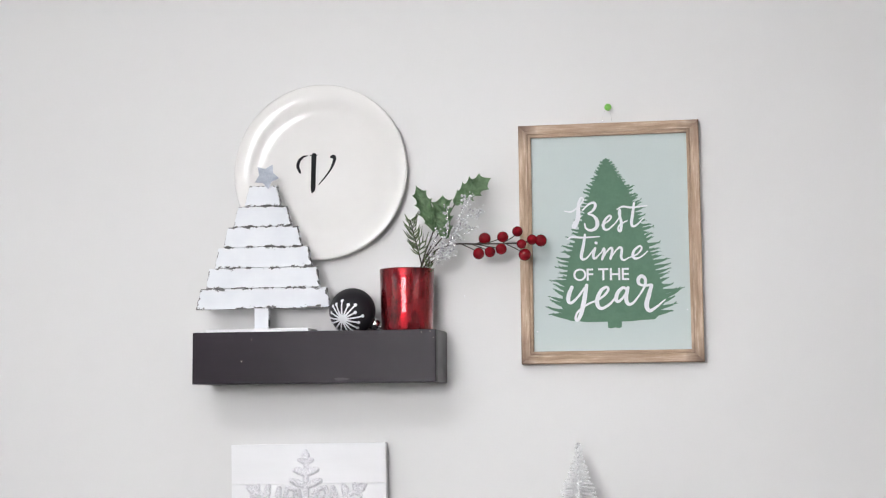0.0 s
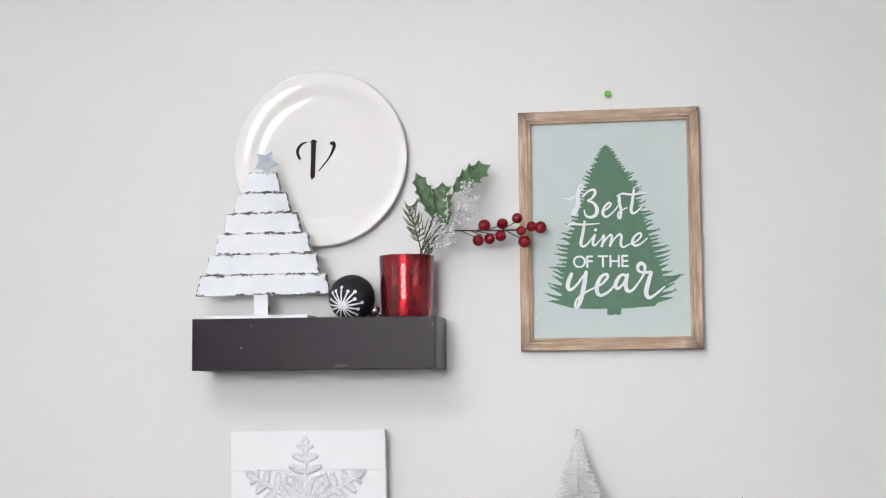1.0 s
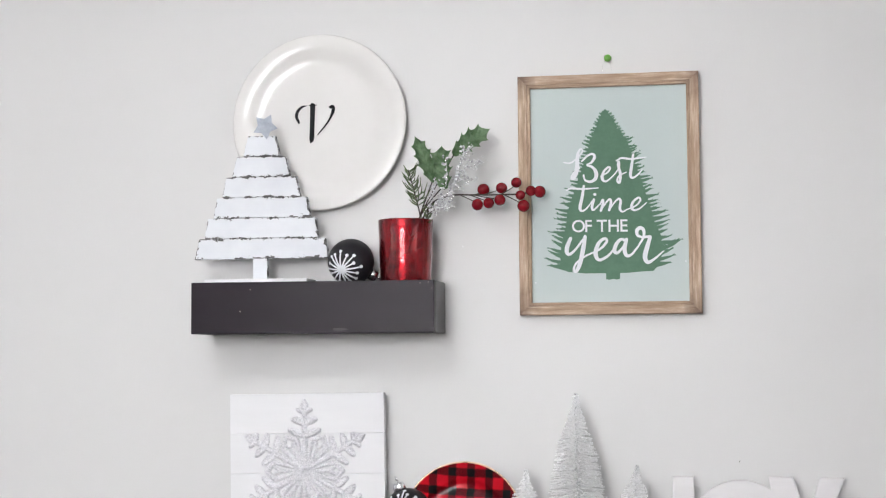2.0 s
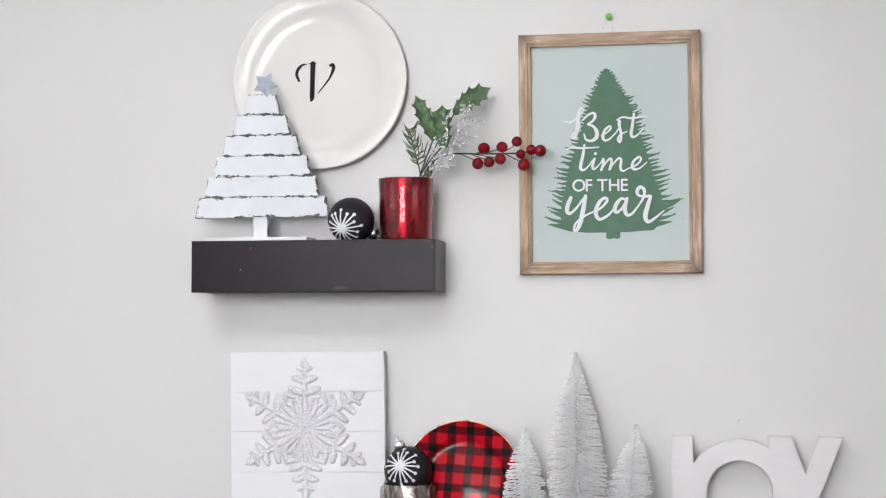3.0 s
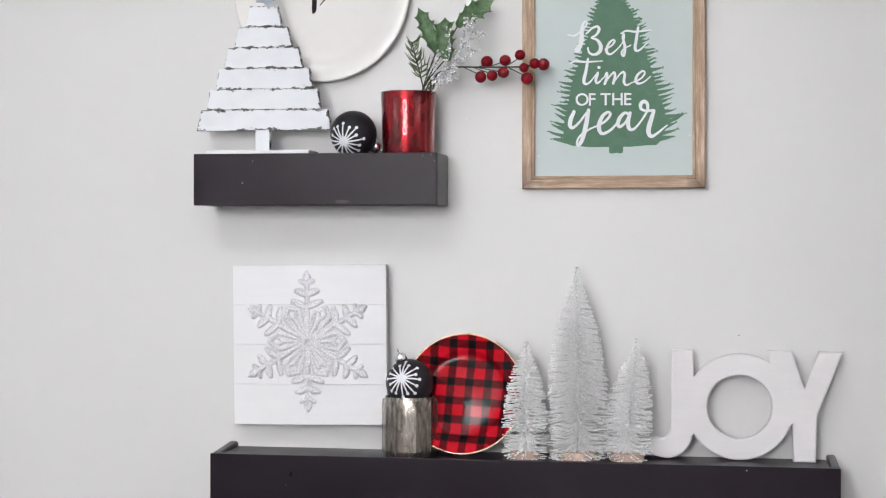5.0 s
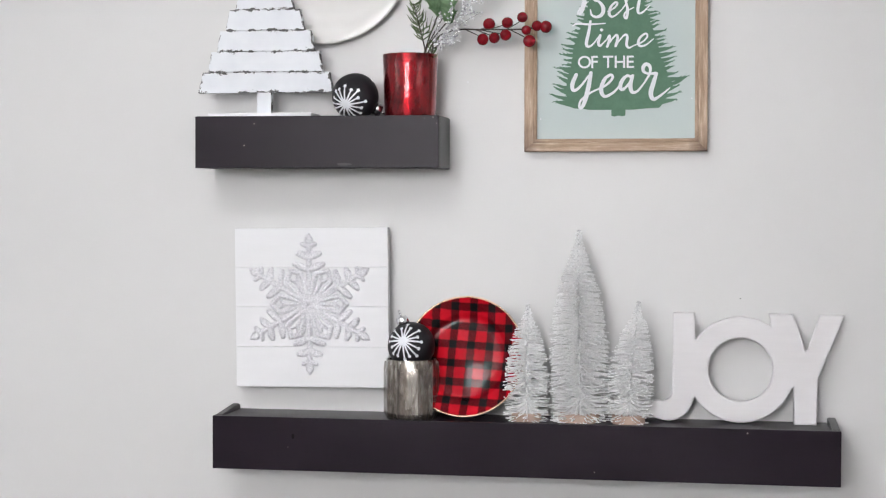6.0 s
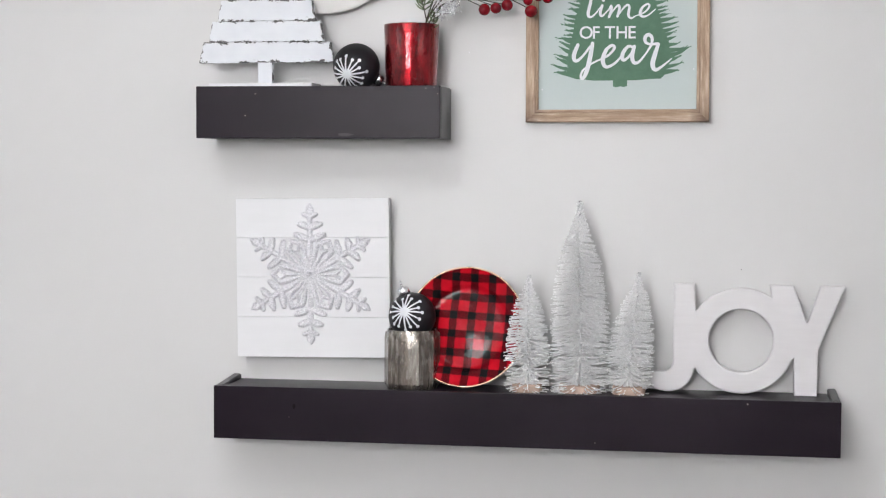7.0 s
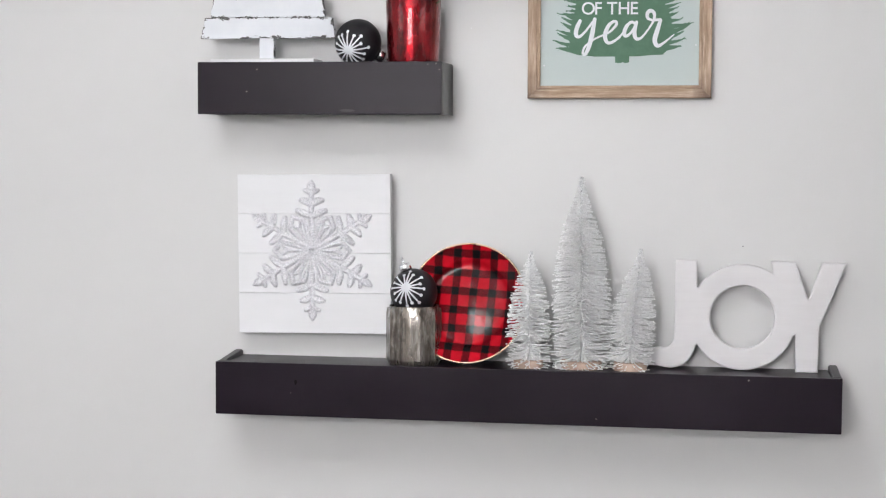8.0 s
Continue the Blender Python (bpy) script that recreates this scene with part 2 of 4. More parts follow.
def chipped_paint():
    """White paint worn through to grey-brown wood along the edges of each board (u, v run from edge to edge)."""
    m, n, l, b = shader("chipped_white_paint")
    uv, sep = n.new("ShaderNodeUVMap"), n.new("ShaderNodeSeparateXYZ")
    l.new(uv.outputs[0], sep.inputs[0])
    u, v = sep.outputs[0], sep.outputs[1]
    side = math_of(n, l, "MULTIPLY", math_of(n, l, "SUBTRACT", 1.0, math_of(n, l, "ABSOLUTE", u)), 0.075)
    low = math_of(n, l, "MULTIPLY", v, 0.033)
    high = math_of(n, l, "MULTIPLY", math_of(n, l, "SUBTRACT", 1.0, v), 0.033)
    edge = math_of(n, l, "MINIMUM", math_of(n, l, "MULTIPLY", side, 1.9), math_of(n, l, "MINIMUM", low, high))
    wear = noise_of(n, l, 75.0, 5.0, (0.8, 1.0, 1.6), rough=0.7)
    reach = math_of(n, l, "MULTIPLY", math_of(n, l, "SUBTRACT", wear, 0.475), 0.026)
    bare = ramp_of(n, l, math_of(n, l, "MULTIPLY", math_of(n, l, "SUBTRACT", reach, edge), 1500.0), (0.0, (0, 0, 0)), (0.35, (1, 1, 1)))
    wood = ramp_of(n, l, noise_of(n, l, 300.0, 3.0, (0.2, 1, 1)), (0.3, (0.06, 0.06, 0.062)), (0.7, (0.17, 0.165, 0.16)))
    paint = ramp_of(n, l, noise_of(n, l, 25.0, 5.0), (0.3, (0.68, 0.7, 0.74)), (0.7, (0.75, 0.77, 0.8)))
    l.new(mix_of(n, l, bare, paint, wood), b.inputs["Base Color"])
    b.inputs["Roughness"].default_value = 0.65
    h = math_of(n, l, "SUBTRACT", math_of(n, l, "MULTIPLY", noise_of(n, l, 220.0, 4.0, (0.3, 1, 1)), 0.3), bare)
    bump_to(n, l, b, h, 0.5, 0.0006)
    return m


def glitter(name, c1, c2, scale, metal, rough):
    """Coarse glitter: every flake turned its own way."""
    m, n, l, b = shader(name)
    tc, v = n.new("ShaderNodeTexCoord"), n.new("ShaderNodeTexVoronoi")
    v.inputs["Scale"].default_value = scale
    l.new(tc.outputs["Object"], v.inputs["Vector"])
    hue = n.new("ShaderNodeSeparateColor")
    l.new(v.outputs["Color"], hue.inputs[0])
    l.new(ramp_of(n, l, hue.outputs[0], (0.0, c1), (1.0, c2)), b.inputs["Base Color"])
    l.new(ramp_of(n, l, hue.outputs[1], (0.2, (rough,) * 3), (0.8, (rough + 0.4,) * 3)), b.inputs["Roughness"])
    l.new(ramp_of(n, l, hue.outputs[2], (0.3, (metal,) * 3), (0.9, (metal * 0.3,) * 3)), b.inputs["Metallic"])
    bump_to(n, l, b, hue.outputs[1], 0.9, 0.0012)
    return m


def plaid():
    """Red and black buffalo check under a clear glaze; the half-tone squares show a fine twill."""
    m, n, l, b = shader("buffalo_check_glaze")
    tc, mp, sep = n.new("ShaderNodeTexCoord"), n.new("ShaderNodeMapping"), n.new("ShaderNodeSeparateXYZ")
    mp.inputs["Rotation"].default_value = (0, radians(-3.0), 0)
    mp.inputs["Location"].default_value = (0.0065, 0, 0.011)
    l.new(tc.outputs["Object"], mp.inputs[0])
    l.new(mp.outputs[0], sep.inputs[0])
    rag = math_of(n, l, "MULTIPLY", math_of(n, l, "SUBTRACT", noise_of(n, l, 160.0, 3.0), 0.5), 0.7)

    def stripe(axis):
        s = math_of(n, l, "SINE", math_of(n, l, "MULTIPLY", axis, 2 * math.pi / 0.0296))
        return ramp_of(n, l, math_of(n, l, "ADD", s, rag), (0.0, (0, 0, 0)), (0.45, (1, 1, 1)))

    a, c = stripe(sep.outputs[0]), stripe(sep.outputs[2])
    twill = math_of(n, l, "SINE", math_of(n, l, "MULTIPLY", math_of(n, l, "ADD", sep.outputs[0], sep.outputs[2]), 5200.0))
    half = ramp_of(n, l, twill, (0.0, (0.13, 0.003, 0.007)), (1.0, (0.045, 0.002, 0.004)))
    red = ramp_of(n, l, noise_of(n, l, 40.0, 4.0), (0.3, (0.41, 0.004, 0.012)), (0.7, (0.52, 0.006, 0.017)))
    one = mix_of(n, l, math_of(n, l, "MAXIMUM", a, c), red, half)
    l.new(mix_of(n, l, math_of(n, l, "MULTIPLY", a, c), one, (0.008, 0.007, 0.008)), b.inputs["Base Color"])
    b.inputs["Roughness"].default_value = 0.09
    b.inputs["Specular IOR Level"].default_value = 0.22
    bump_to(n, l, b, noise_of(n, l, 18.0, 2.0), 0.05, 0.002)
    return m


def mercury(name, tones, rough, streak, coat=0.7):
    """Silvered glass with mottled, streaky patches where the silver has thinned."""
    m, n, l, b = shader(name)
    mott = noise_of(n, l, 45.0, 6.0, streak, rough=0.7)
    spots = noise_of(n, l, 160.0, 4.0, streak)
    both = math_of(n, l, "ADD", math_of(n, l, "MULTIPLY", mott, 0.75), math_of(n, l, "MULTIPLY", spots, 0.25))
    l.new(ramp_of(n, l, both, (0.34, tones[0]), (0.5, tones[1]), (0.66, tones[2])), b.inputs["Base Color"])
    b.inputs["Metallic"].default_value = 0.85
    l.new(ramp_of(n, l, mott, (0.3, (rough + 0.15,) * 3), (0.7, (rough,) * 3)), b.inputs["Roughness"])
    b.inputs["Coat Weight"].default_value = coat
    b.inputs["Coat Roughness"].default_value = 0.03
    bump_to(n, l, b, mott, 0.3, 0.003)
    return m


def clear(name, tint=(1, 1, 1), rough=0.0):
    m, n, l, b = shader(name)
    b.inputs["Base Color"].default_value = (*tint, 1)
    b.inputs["Transmission Weight"].default_value = 1.0
    b.inputs["IOR"].default_value = 1.45
    b.inputs["Roughness"].default_value = rough
    return m


def holly():
    """Glossy printed-cloth holly leaf: darker towards the base, pale veins off the midrib."""
    m, n, l, b = shader("holly_leaf_green")
    uv, sep = n.new("ShaderNodeUVMap"), n.new("ShaderNodeSeparateXYZ")
    l.new(uv.outputs[0], sep.inputs[0])
    vein = math_of(n, l, "SINE", math_of(n, l, "MULTIPLY", math_of(n, l, "SUBTRACT", sep.outputs[1], math_of(n, l, "MULTIPLY", math_of(n, l, "ABSOLUTE", sep.outputs[0]), 0.25)), 44.0))
    blot = noise_of(n, l, 70.0, 4.0)
    tone = ramp_of(n, l, blot, (0.3, (0.085, 0.18, 0.075)), (0.7, (0.26, 0.41, 0.22)))
    tone = mix_of(n, l, ramp_of(n, l, vein, (0.8, (0, 0, 0)), (1.0, (0.45,) * 3)), tone, (0.2, 0.36, 0.2))
    l.new(tone, b.inputs["Base Color"])
    b.inputs["Roughness"].default_value = 0.42
    bump_to(n, l, b, math_of(n, l, "ADD", math_of(n, l, "MULTIPLY", vein, 0.5), blot), 0.4, 0.0012)
    return m


def frosted():
    """Frosted white bristles that let light through, with a sparkle of fine glitter."""
    m, n, l, b = shader("frosted_bristle")
    tc, v, hue = n.new("ShaderNodeTexCoord"), n.new("ShaderNodeTexVoronoi"), n.new("ShaderNodeSeparateColor")
    v.inputs["Scale"].default_value = 800.0
    l.new(tc.outputs["Object"], v.inputs["Vector"])
    l.new(v.outputs["Color"], hue.inputs[0])
    l.new(ramp_of(n, l, hue.outputs[0], (0.0, (0.95, 0.95, 0.95)), (1.0, (0.99, 0.99, 0.99))), b.inputs["Base Color"])
    l.new(ramp_of(n, l, hue.outputs[1], (0.2, (0.15,) * 3), (0.6, (0.55,) * 3)), b.inputs["Roughness"])
    b.inputs["Specular IOR Level"].default_value = 0.9
    b.inputs["Sheen Weight"].default_value = 1.0
    b.inputs["Sheen Roughness"].default_value = 0.4
    thin, mix, out = n.new("ShaderNodeBsdfTransparent"), n.new("ShaderNodeMixShader"), n["Material Output"]
    mix.inputs[0].default_value = 0.1
    l.new(b.outputs[0], mix.inputs[1])
    l.new(thin.outputs[0], mix.inputs[2])
    l.new(mix.outputs[0], out.inputs[0])
    return m


SHELF_END = shelf_paint("charcoal_gloss_paint", 0.5)
SHELF, OAK, CHIPPED, PLAID, HOLLY = shelf_paint(), frame_wood(), chipped_paint(), plaid(), holly()
SILVER_GLITTER = glitter("silver_glitter", (0.6, 0.595, 0.625), (0.88, 0.875, 0.9), 620.0, 0.15, 0.3)
FROST = frosted()
FROST_TIP = glitter("frosting_grains", (0.95, 0.95, 0.96), (0.99, 0.99, 0.99), 900.0, 0.0, 0.15)
WIRE = surface("twisted_wire", (0.82, 0.82, 0.83), (0.5, 0.5, 0.51), 200.0, 900.0, (0.25, 0.4), 0.3, 0.0004, metal=0.9)
STAR_METAL = surface("galvanised_glitter", (0.46, 0.5, 0.56), (0.3, 0.33, 0.39), 90.0, 900.0, (0.5, 0.65), 0.6, 0.0006, metal=0.2)
RED_GLASS = mercury("red_mercury_glass", ((0.03, 0.0, 0.002), (0.2, 0.001, 0.006), (0.42, 0.004, 0.012)), 0.2, (1.0, 1.0, 0.35), 1.0)
SILVER_GLASS = mercury("smoky_mercury_glass", ((0.055, 0.043, 0.034), (0.21, 0.182, 0.155), (0.56, 0.53, 0.49)), 0.2, (1.4, 1.4, 0.28))
BERRY = surface("red_berry_lacquer", (0.28, 0.003, 0.01), (0.11, 0.002, 0.006), 60.0, 300.0, (0.07, 0.14), 0.1, 0.0004)
PANEL_WHITE = surface("white_painted_board", (0.78, 0.78, 0.795), (0.745, 0.745, 0.76), 5.0, 90.0, (0.5, 0.62), 0.15, 0.0005, stretch=(0.15, 1, 1))
JOY_WHITE = surface("whitewashed_wood", (0.735, 0.72, 0.73), (0.69, 0.672, 0.682), 7.0, 140.0, (0.55, 0.68), 0.25, 0.0006, stretch=(0.12, 1, 1))
PRINT_GREEN = surface("green_print", (0.106, 0.21, 0.14), (0.088, 0.18, 0.118), 60.0, 260.0, (0.5, 0.62), 0.08, 0.0002, gloss=0.2)
PANE = clear("window_glass")
CRYSTAL = glitter("crystal_beads", (0.45, 0.45, 0.48), (0.97, 0.97, 0.98), 400.0, 0.25, 0.08)
THREAD = clear("clear_thread", (0.95, 0.95, 0.95), 0.1)

# ---- the room ----
X0, X1, TOP = WEST, EAST, ROOF_Z


def structure(name, bm, material, label, category):
    return tagged(link_mesh(name, bm, material, None, "", False), label, category, kind="structure")


structure("wall_north", boxed(X0 - 0.12, X1 + 0.12, 0, 0.12, 0, TOP), WALL, "pale warm grey painted wall behind the shelves", "wall")
# unseen side walls, each with an opening added for its fill lamp
for name, x in (("wall_west", X0 - 0.12), ("wall_east", X1)):
    bm = bmesh.new()
    box(bm, x, x + 0.12, SOUTH, SIDE_Y - SIDE_W, 0, TOP)
    box(bm, x, x + 0.12, SIDE_Y + SIDE_W, 0, 0, TOP)
    box(bm, x, x + 0.12, SIDE_Y - SIDE_W, SIDE_Y + SIDE_W, 0, SIDE_Z0)
    box(bm, x, x + 0.12, SIDE_Y - SIDE_W, SIDE_Y + SIDE_W, SIDE_Z1, TOP)
    structure(name, bm, ROOM_WHITE, "plain white painted side wall with an added window opening", "wall")
bm = bmesh.new()
box(bm, X0 - 0.12, WIN_X0, SOUTH - 0.14, SOUTH, 0, TOP)
box(bm, WIN_X1, X1 + 0.12, SOUTH - 0.14, SOUTH, 0, TOP)
box(bm, WIN_X0, WIN_X1, SOUTH - 0.14, SOUTH, 0, WIN_Z0)
box(bm, WIN_X0, WIN_X1, SOUTH - 0.14, SOUTH, WIN_Z1, TOP)
structure("wall_south", bm, ROOM_WHITE, "plain white painted wall with a window", "wall")
structure("floor", boxed(X0 - 0.12, X1 + 0.12, SOUTH - 0.14, 0.12, -0.1, 0), FLOOR, "brown wooden floor", "floor")
# the ceiling is cut open only to let in the added overhead fill
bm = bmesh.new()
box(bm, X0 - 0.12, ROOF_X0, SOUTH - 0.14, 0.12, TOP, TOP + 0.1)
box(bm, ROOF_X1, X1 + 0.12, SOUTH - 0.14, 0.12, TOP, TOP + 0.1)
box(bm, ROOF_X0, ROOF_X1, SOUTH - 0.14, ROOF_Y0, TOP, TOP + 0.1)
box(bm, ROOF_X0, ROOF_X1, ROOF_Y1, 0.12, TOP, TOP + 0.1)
structure("ceiling", bm, CEILING, "plain white painted ceiling with an added opening for overhead fill", "ceiling")


def window(name, m, hw, hh):
    """A white frame with one upright bar and two panes, standing in its opening."""
    win = tagged(new(name), "unseen white framed window with two panes", "window", kind="structure")
    win.matrix_world = m
    bm = bmesh.new()
    for sx in (-1, 1):
        box(bm, sx * hw - 0.03 - 0.03 * sx, sx * hw + 0.03 - 0.03 * sx, -0.03, 0.03, 0, hh, 0.003)
    for z in (0.03, hh - 0.03):
        box(bm, -hw + 0.06, hw - 0.06, -0.03, 0.03, z - 0.03, z + 0.03, 0.003)
    box(bm, -0.035, 0.035, -0.03, 0.03, 0.06, hh - 0.06, 0.003)
    part("window_frame", bm, TRIM, win)
    for sx in (-1, 1):
        x0, x1 = sorted((sx * 0.035, sx * (hw - 0.06)))
        pane = part("pane", boxed(x0, x1, -0.003, 0.003, 0.06, hh - 0.06), PANE, win)
        pane.visible_shadow = False


window("window_1", pose((WIN_X0 + WIN_X1) / 2, SOUTH - 0.06, WIN_Z0), (WIN_X1 - WIN_X0) / 2, WIN_Z1 - WIN_Z0)
# the next two only frame the added side fill
window("added_window_east", pose(X1 + 0.06, SIDE_Y, SIDE_Z0, 0, 0, 90), SIDE_W, SIDE_Z1 - SIDE_Z0)
window("added_window_west", pose(X0 - 0.06, SIDE_Y, SIDE_Z0, 0, 0, -90), SIDE_W, SIDE_Z1 - SIDE_Z0)
# frame for the added ceiling opening, never in view
window("added_skylight", pose((ROOF_X0 + ROOF_X1) / 2, ROOF_Y0, TOP + 0.05, -90, 0, 0), (ROOF_X1 - ROOF_X0) / 2, ROOF_Y1 - ROOF_Y0)

# ---- upper shelf and what stands on it ----
U_X0, U_X1, U_Z0, U_Z1, DEEP = -0.7832, -0.397, 1.5018, 1.5825, 0.109
U_TOP = 1.5782


def ledge_shelf(x0, x1, z0, z1, top, lip, label):
    """A boxy ledge: front board, top, underside and two end boards that rise a little towards the wall."""
    ob = base("wall_shelf", (x0 + x1) / 2, 0, z0, label, "shelf", "dark wall shelves")
    w, h, t = (x1 - x0) / 2, z1 - z0, 0.014
    part("front_board", boxed(-w, w, -DEEP, -DEEP + t, 0, h, bevel=0.0012), SHELF, ob)
    part("top_board", boxed(-w + t, w - t, -DEEP + t, 0, top - z0 - 0.012, top - z0), SHELF, ob)
    part("bottom_board", boxed(-w + t, w - t, -DEEP + t, 0, 0.001, 0.013), SHELF, ob)
    for sx in (-1, 1):
        bm = boxed(*sorted((sx * w, sx * (w - t + 0.001))), -DEEP + t + 0.0004, 0, 0.0004, h)
        for v in bm.verts:
            if v.co.z > h / 2 and v.co.y > -0.01:
                v.co.z += lip
        bmesh.ops.bevel(bm, geom=[e for e in bm.edges if min(v.co.z for v in e.verts) > h / 2], offset=0.0015, segments=2, affect="EDGES")
        part("end_board", bm, SHELF_END, ob)
    return ob


def flecks(shelf, spots, material, name, label):
    """Small raised marks on a shelf's front board: (x, z, half width, half height) in the wall's own coordinates."""
    for x, z, w, h in spots:
        w, h = 0.8 * w, 0.8 * h
        bm = bmesh.new()
        ring = [(x - shelf.location.x + w * math.cos(t) * (1 + 0.2 * math.sin(3 * t + x * 90)), z - shelf.location.z + h * math.sin(t)) for t in np.linspace(0, 2 * math.pi, 11)[:-1]]
        plate_of(bm, ring, -DEEP + 0.0002, -DEEP - 0.0002)
        part(name, bm, material, shelf, label)


CHIP = surface("bare_chip", (0.36, 0.32, 0.29), (0.22, 0.19, 0.17), 90.0, 500.0, (0.6, 0.8))
KNOT = surface("dark_knot", (0.006, 0.0045, 0.005), (0.003, 0.002, 0.003), 90.0, 500.0, (0.8, 0.9), gloss=0.05)
RUB = surface("rubbed_paint", (0.036, 0.03, 0.037), (0.022, 0.018, 0.022), 120.0, 500.0, (0.5, 0.7))
upper_shelf = ledge_shelf(U_X0, U_X1, U_Z0, U_Z1, U_TOP, 0.001, "short charcoal painted box shelf on the wall")
flecks(upper_shelf, [(-0.6876, 1.5707, 0.0011, 0.0009), (-0.7037, 1.5367, 0.0014, 0.0012), (-0.4188, 1.5778, 0.0009, 0.0009), (-0.4057, 1.5793, 0.001, 0.001), (-0.4005, 1.5697, 0.0008, 0.001)], CHIP, "paint_fleck", "pale paint fleck")
flecks(upper_shelf, [(-0.545, 1.5075, 0.015, 0.0028)], RUB, "rubbed_patch", "pale rubbed patch")


def hung_plate(x, z):
    ob = base("dinner_plate", x, 0, z, "large cream glazed round plate hung on the wall", "plate")
    profile = [(0, 0.0151), (0.05, 0.0151), (0.092, 0.0153), (0.099, 0.0157), (0.106, 0.017), (0.113, 0.0192), (0.118, 0.0207), (0.123, 0.0216), (0.127, 0.022), (0.132, 0.0222), (0.138, 0.0223),
               (0.1412, 0.0221), (0.1431, 0.0212), (0.1436, 0.0201), (0.1415, 0.0186), (0.125, 0.0155), (0.112, 0.009), (0.098, 0.005), (0.096, 0.001), (0.09, 0.001), (0.088, 0.004), (0, 0.004)]
    part("dish", lathe(profile, 128), CERAMIC, ob, smooth=True)
    bm = bmesh.new()
    brush(bm, [(-21.5, 28.2, 1.0), (-29, 26.6, 3.4), (-36, 20, 5.0), (-38.4, 11, 5.0), (-34.4, 0.8, 3.6)], -0.0152)
    brush(bm, [(-11.4, 28.4, 8.4), (-11.8, 15, 8.0), (-12.4, -5, 7.6), (-13.0, -26, 7.6), (-14.4, -32, 3.0)], -0.01525)
    brush(bm, [(-17.6, 28.6, 1.4), (-12, 28.3, 2.0), (-5.6, 28.8, 1.4)], -0.0153)
    brush(bm, [(17.4, 24.8, 4.4), (21.5, 25.2, 6.2), (22.4, 18.5, 5.4), (16.0, 4.0, 3.0), (7.0, -8.0, 2.4), (-3.0, -19.6, 1.4)], -0.01525)
    part("letter", bm, INK, ob, "black hand-painted letter V")
    return ob


hung_plate(-0.5995, 1.8447)


def slat_tree(x, y, z):
    """A flat tree of six chipped white boards on a trunk and a foot, with a small metal star."""
    ob = base("wooden_tree", x, y, z, "white chipped-paint slatted wooden tree on the shelf", "decoration")
    rng = random.Random(5)
    part("foot", boxed(-0.083, 0.0835, -0.03, 0.03, 0, 0.0105, bevel=0.001), PANEL_WHITE, ob)
    spans = [(-19.5, 24.7, -27.1, 32.3), (-38.1, 41.9, -45.1, 49.7), (-54.5, 59.6, -61.5, 66.1), (-69.9, 76.6, -75.9, 82.8), (-84.4, 90.8, -90.4, 95.6), (-99.2, 106.7, -106.8, 111.9)]
    low = 0.0434
    for i, (lt, rt, lb, rb) in enumerate(reversed(spans)):
        z0, z1 = low + i * 0.0328, low + (i + 1) * 0.0328 - 0.0004
        bm = bmesh.new()
        uv = bm.loops.layers.uv.new("edges")
        cols, rows, grid, at = 12, 8, [], {}
        for r in range(rows + 1):
            v = r / rows
            line = []
            for c in range(cols + 1):
                u = -1 + 2 * c / cols
                lo, hi = lb + (lt - lb) * v, rb + (rt - rb) * v
                px, pz = (lo + (hi - lo) * c / cols) / 1000, z0 + (z1 - z0) * v
                if c in (0, cols):
                    px += rng.uniform(-0.0009, 0.0005) * (1 if c else -1)
                if r in (0, rows):
                    pz += rng.uniform(-0.0006, 0.0002) * (1 if r else -1)
                vert = bm.verts.new((px, -0.006 - 0.0004 * (i % 2), pz))
                at[vert] = (u, v)
                line.append(vert)
            grid.append(line)
        for r in range(rows):
            for c in range(cols):
                f = bm.faces.new((grid[r][c], grid[r][c + 1], grid[r + 1][c + 1], grid[r + 1][c]))
                for lp in f.loops:
                    lp[uv].uv = at[lp.vert]
        made = bmesh.ops.extrude_face_region(bm, geom=list(bm.faces))["geom"]
        bmesh.ops.translate(bm, vec=(0, 0.012, 0), verts=[q for q in made if isinstance(q, bmesh.types.BMVert)])
        bmesh.ops.recalc_face_normals(bm, faces=bm.faces)
        part("board", bm, CHIPPED, ob)
    bm = boxed(-0.0105, 0.0125, -0.005, 0.007, 0.0105, 0.048, bevel=0.0005)
    uv = bm.loops.layers.uv.new("edges")
    for f in bm.faces:
        for lp in f.loops:
            lp[uv].uv = (max(-1, min(1, (lp.vert.co.x - 0.001) / 0.0115)), 0.5)
    part("trunk", bm, CHIPPED, ob)
    bm = bmesh.new()
    spots = []
    for k in range(10):
        a, r = radians(-82 + 36 * k), (0.0212, 0.0122)[k % 2]
        spots.append(bm.verts.new((0.0096 + r * math.cos(a), -0.0095, 0.2545 + r * math.sin(a))))
    mid, back = bm.verts.new((0.0096, -0.0116, 0.2545)), bm.verts.new((0.0096, -0.008, 0.2545))
    for k in range(10):
        bm.faces.new((spots[k], spots[(k + 1) % 10], mid))
        bm.faces.new((spots[(k + 1) % 10], spots[k], back))
    bmesh.ops.recalc_face_normals(bm, faces=bm.faces)
    part("star", bm, STAR_METAL, ob, "pressed silvery metal star")
    return ob


slat_tree(-0.6852, -0.06, U_TOP)


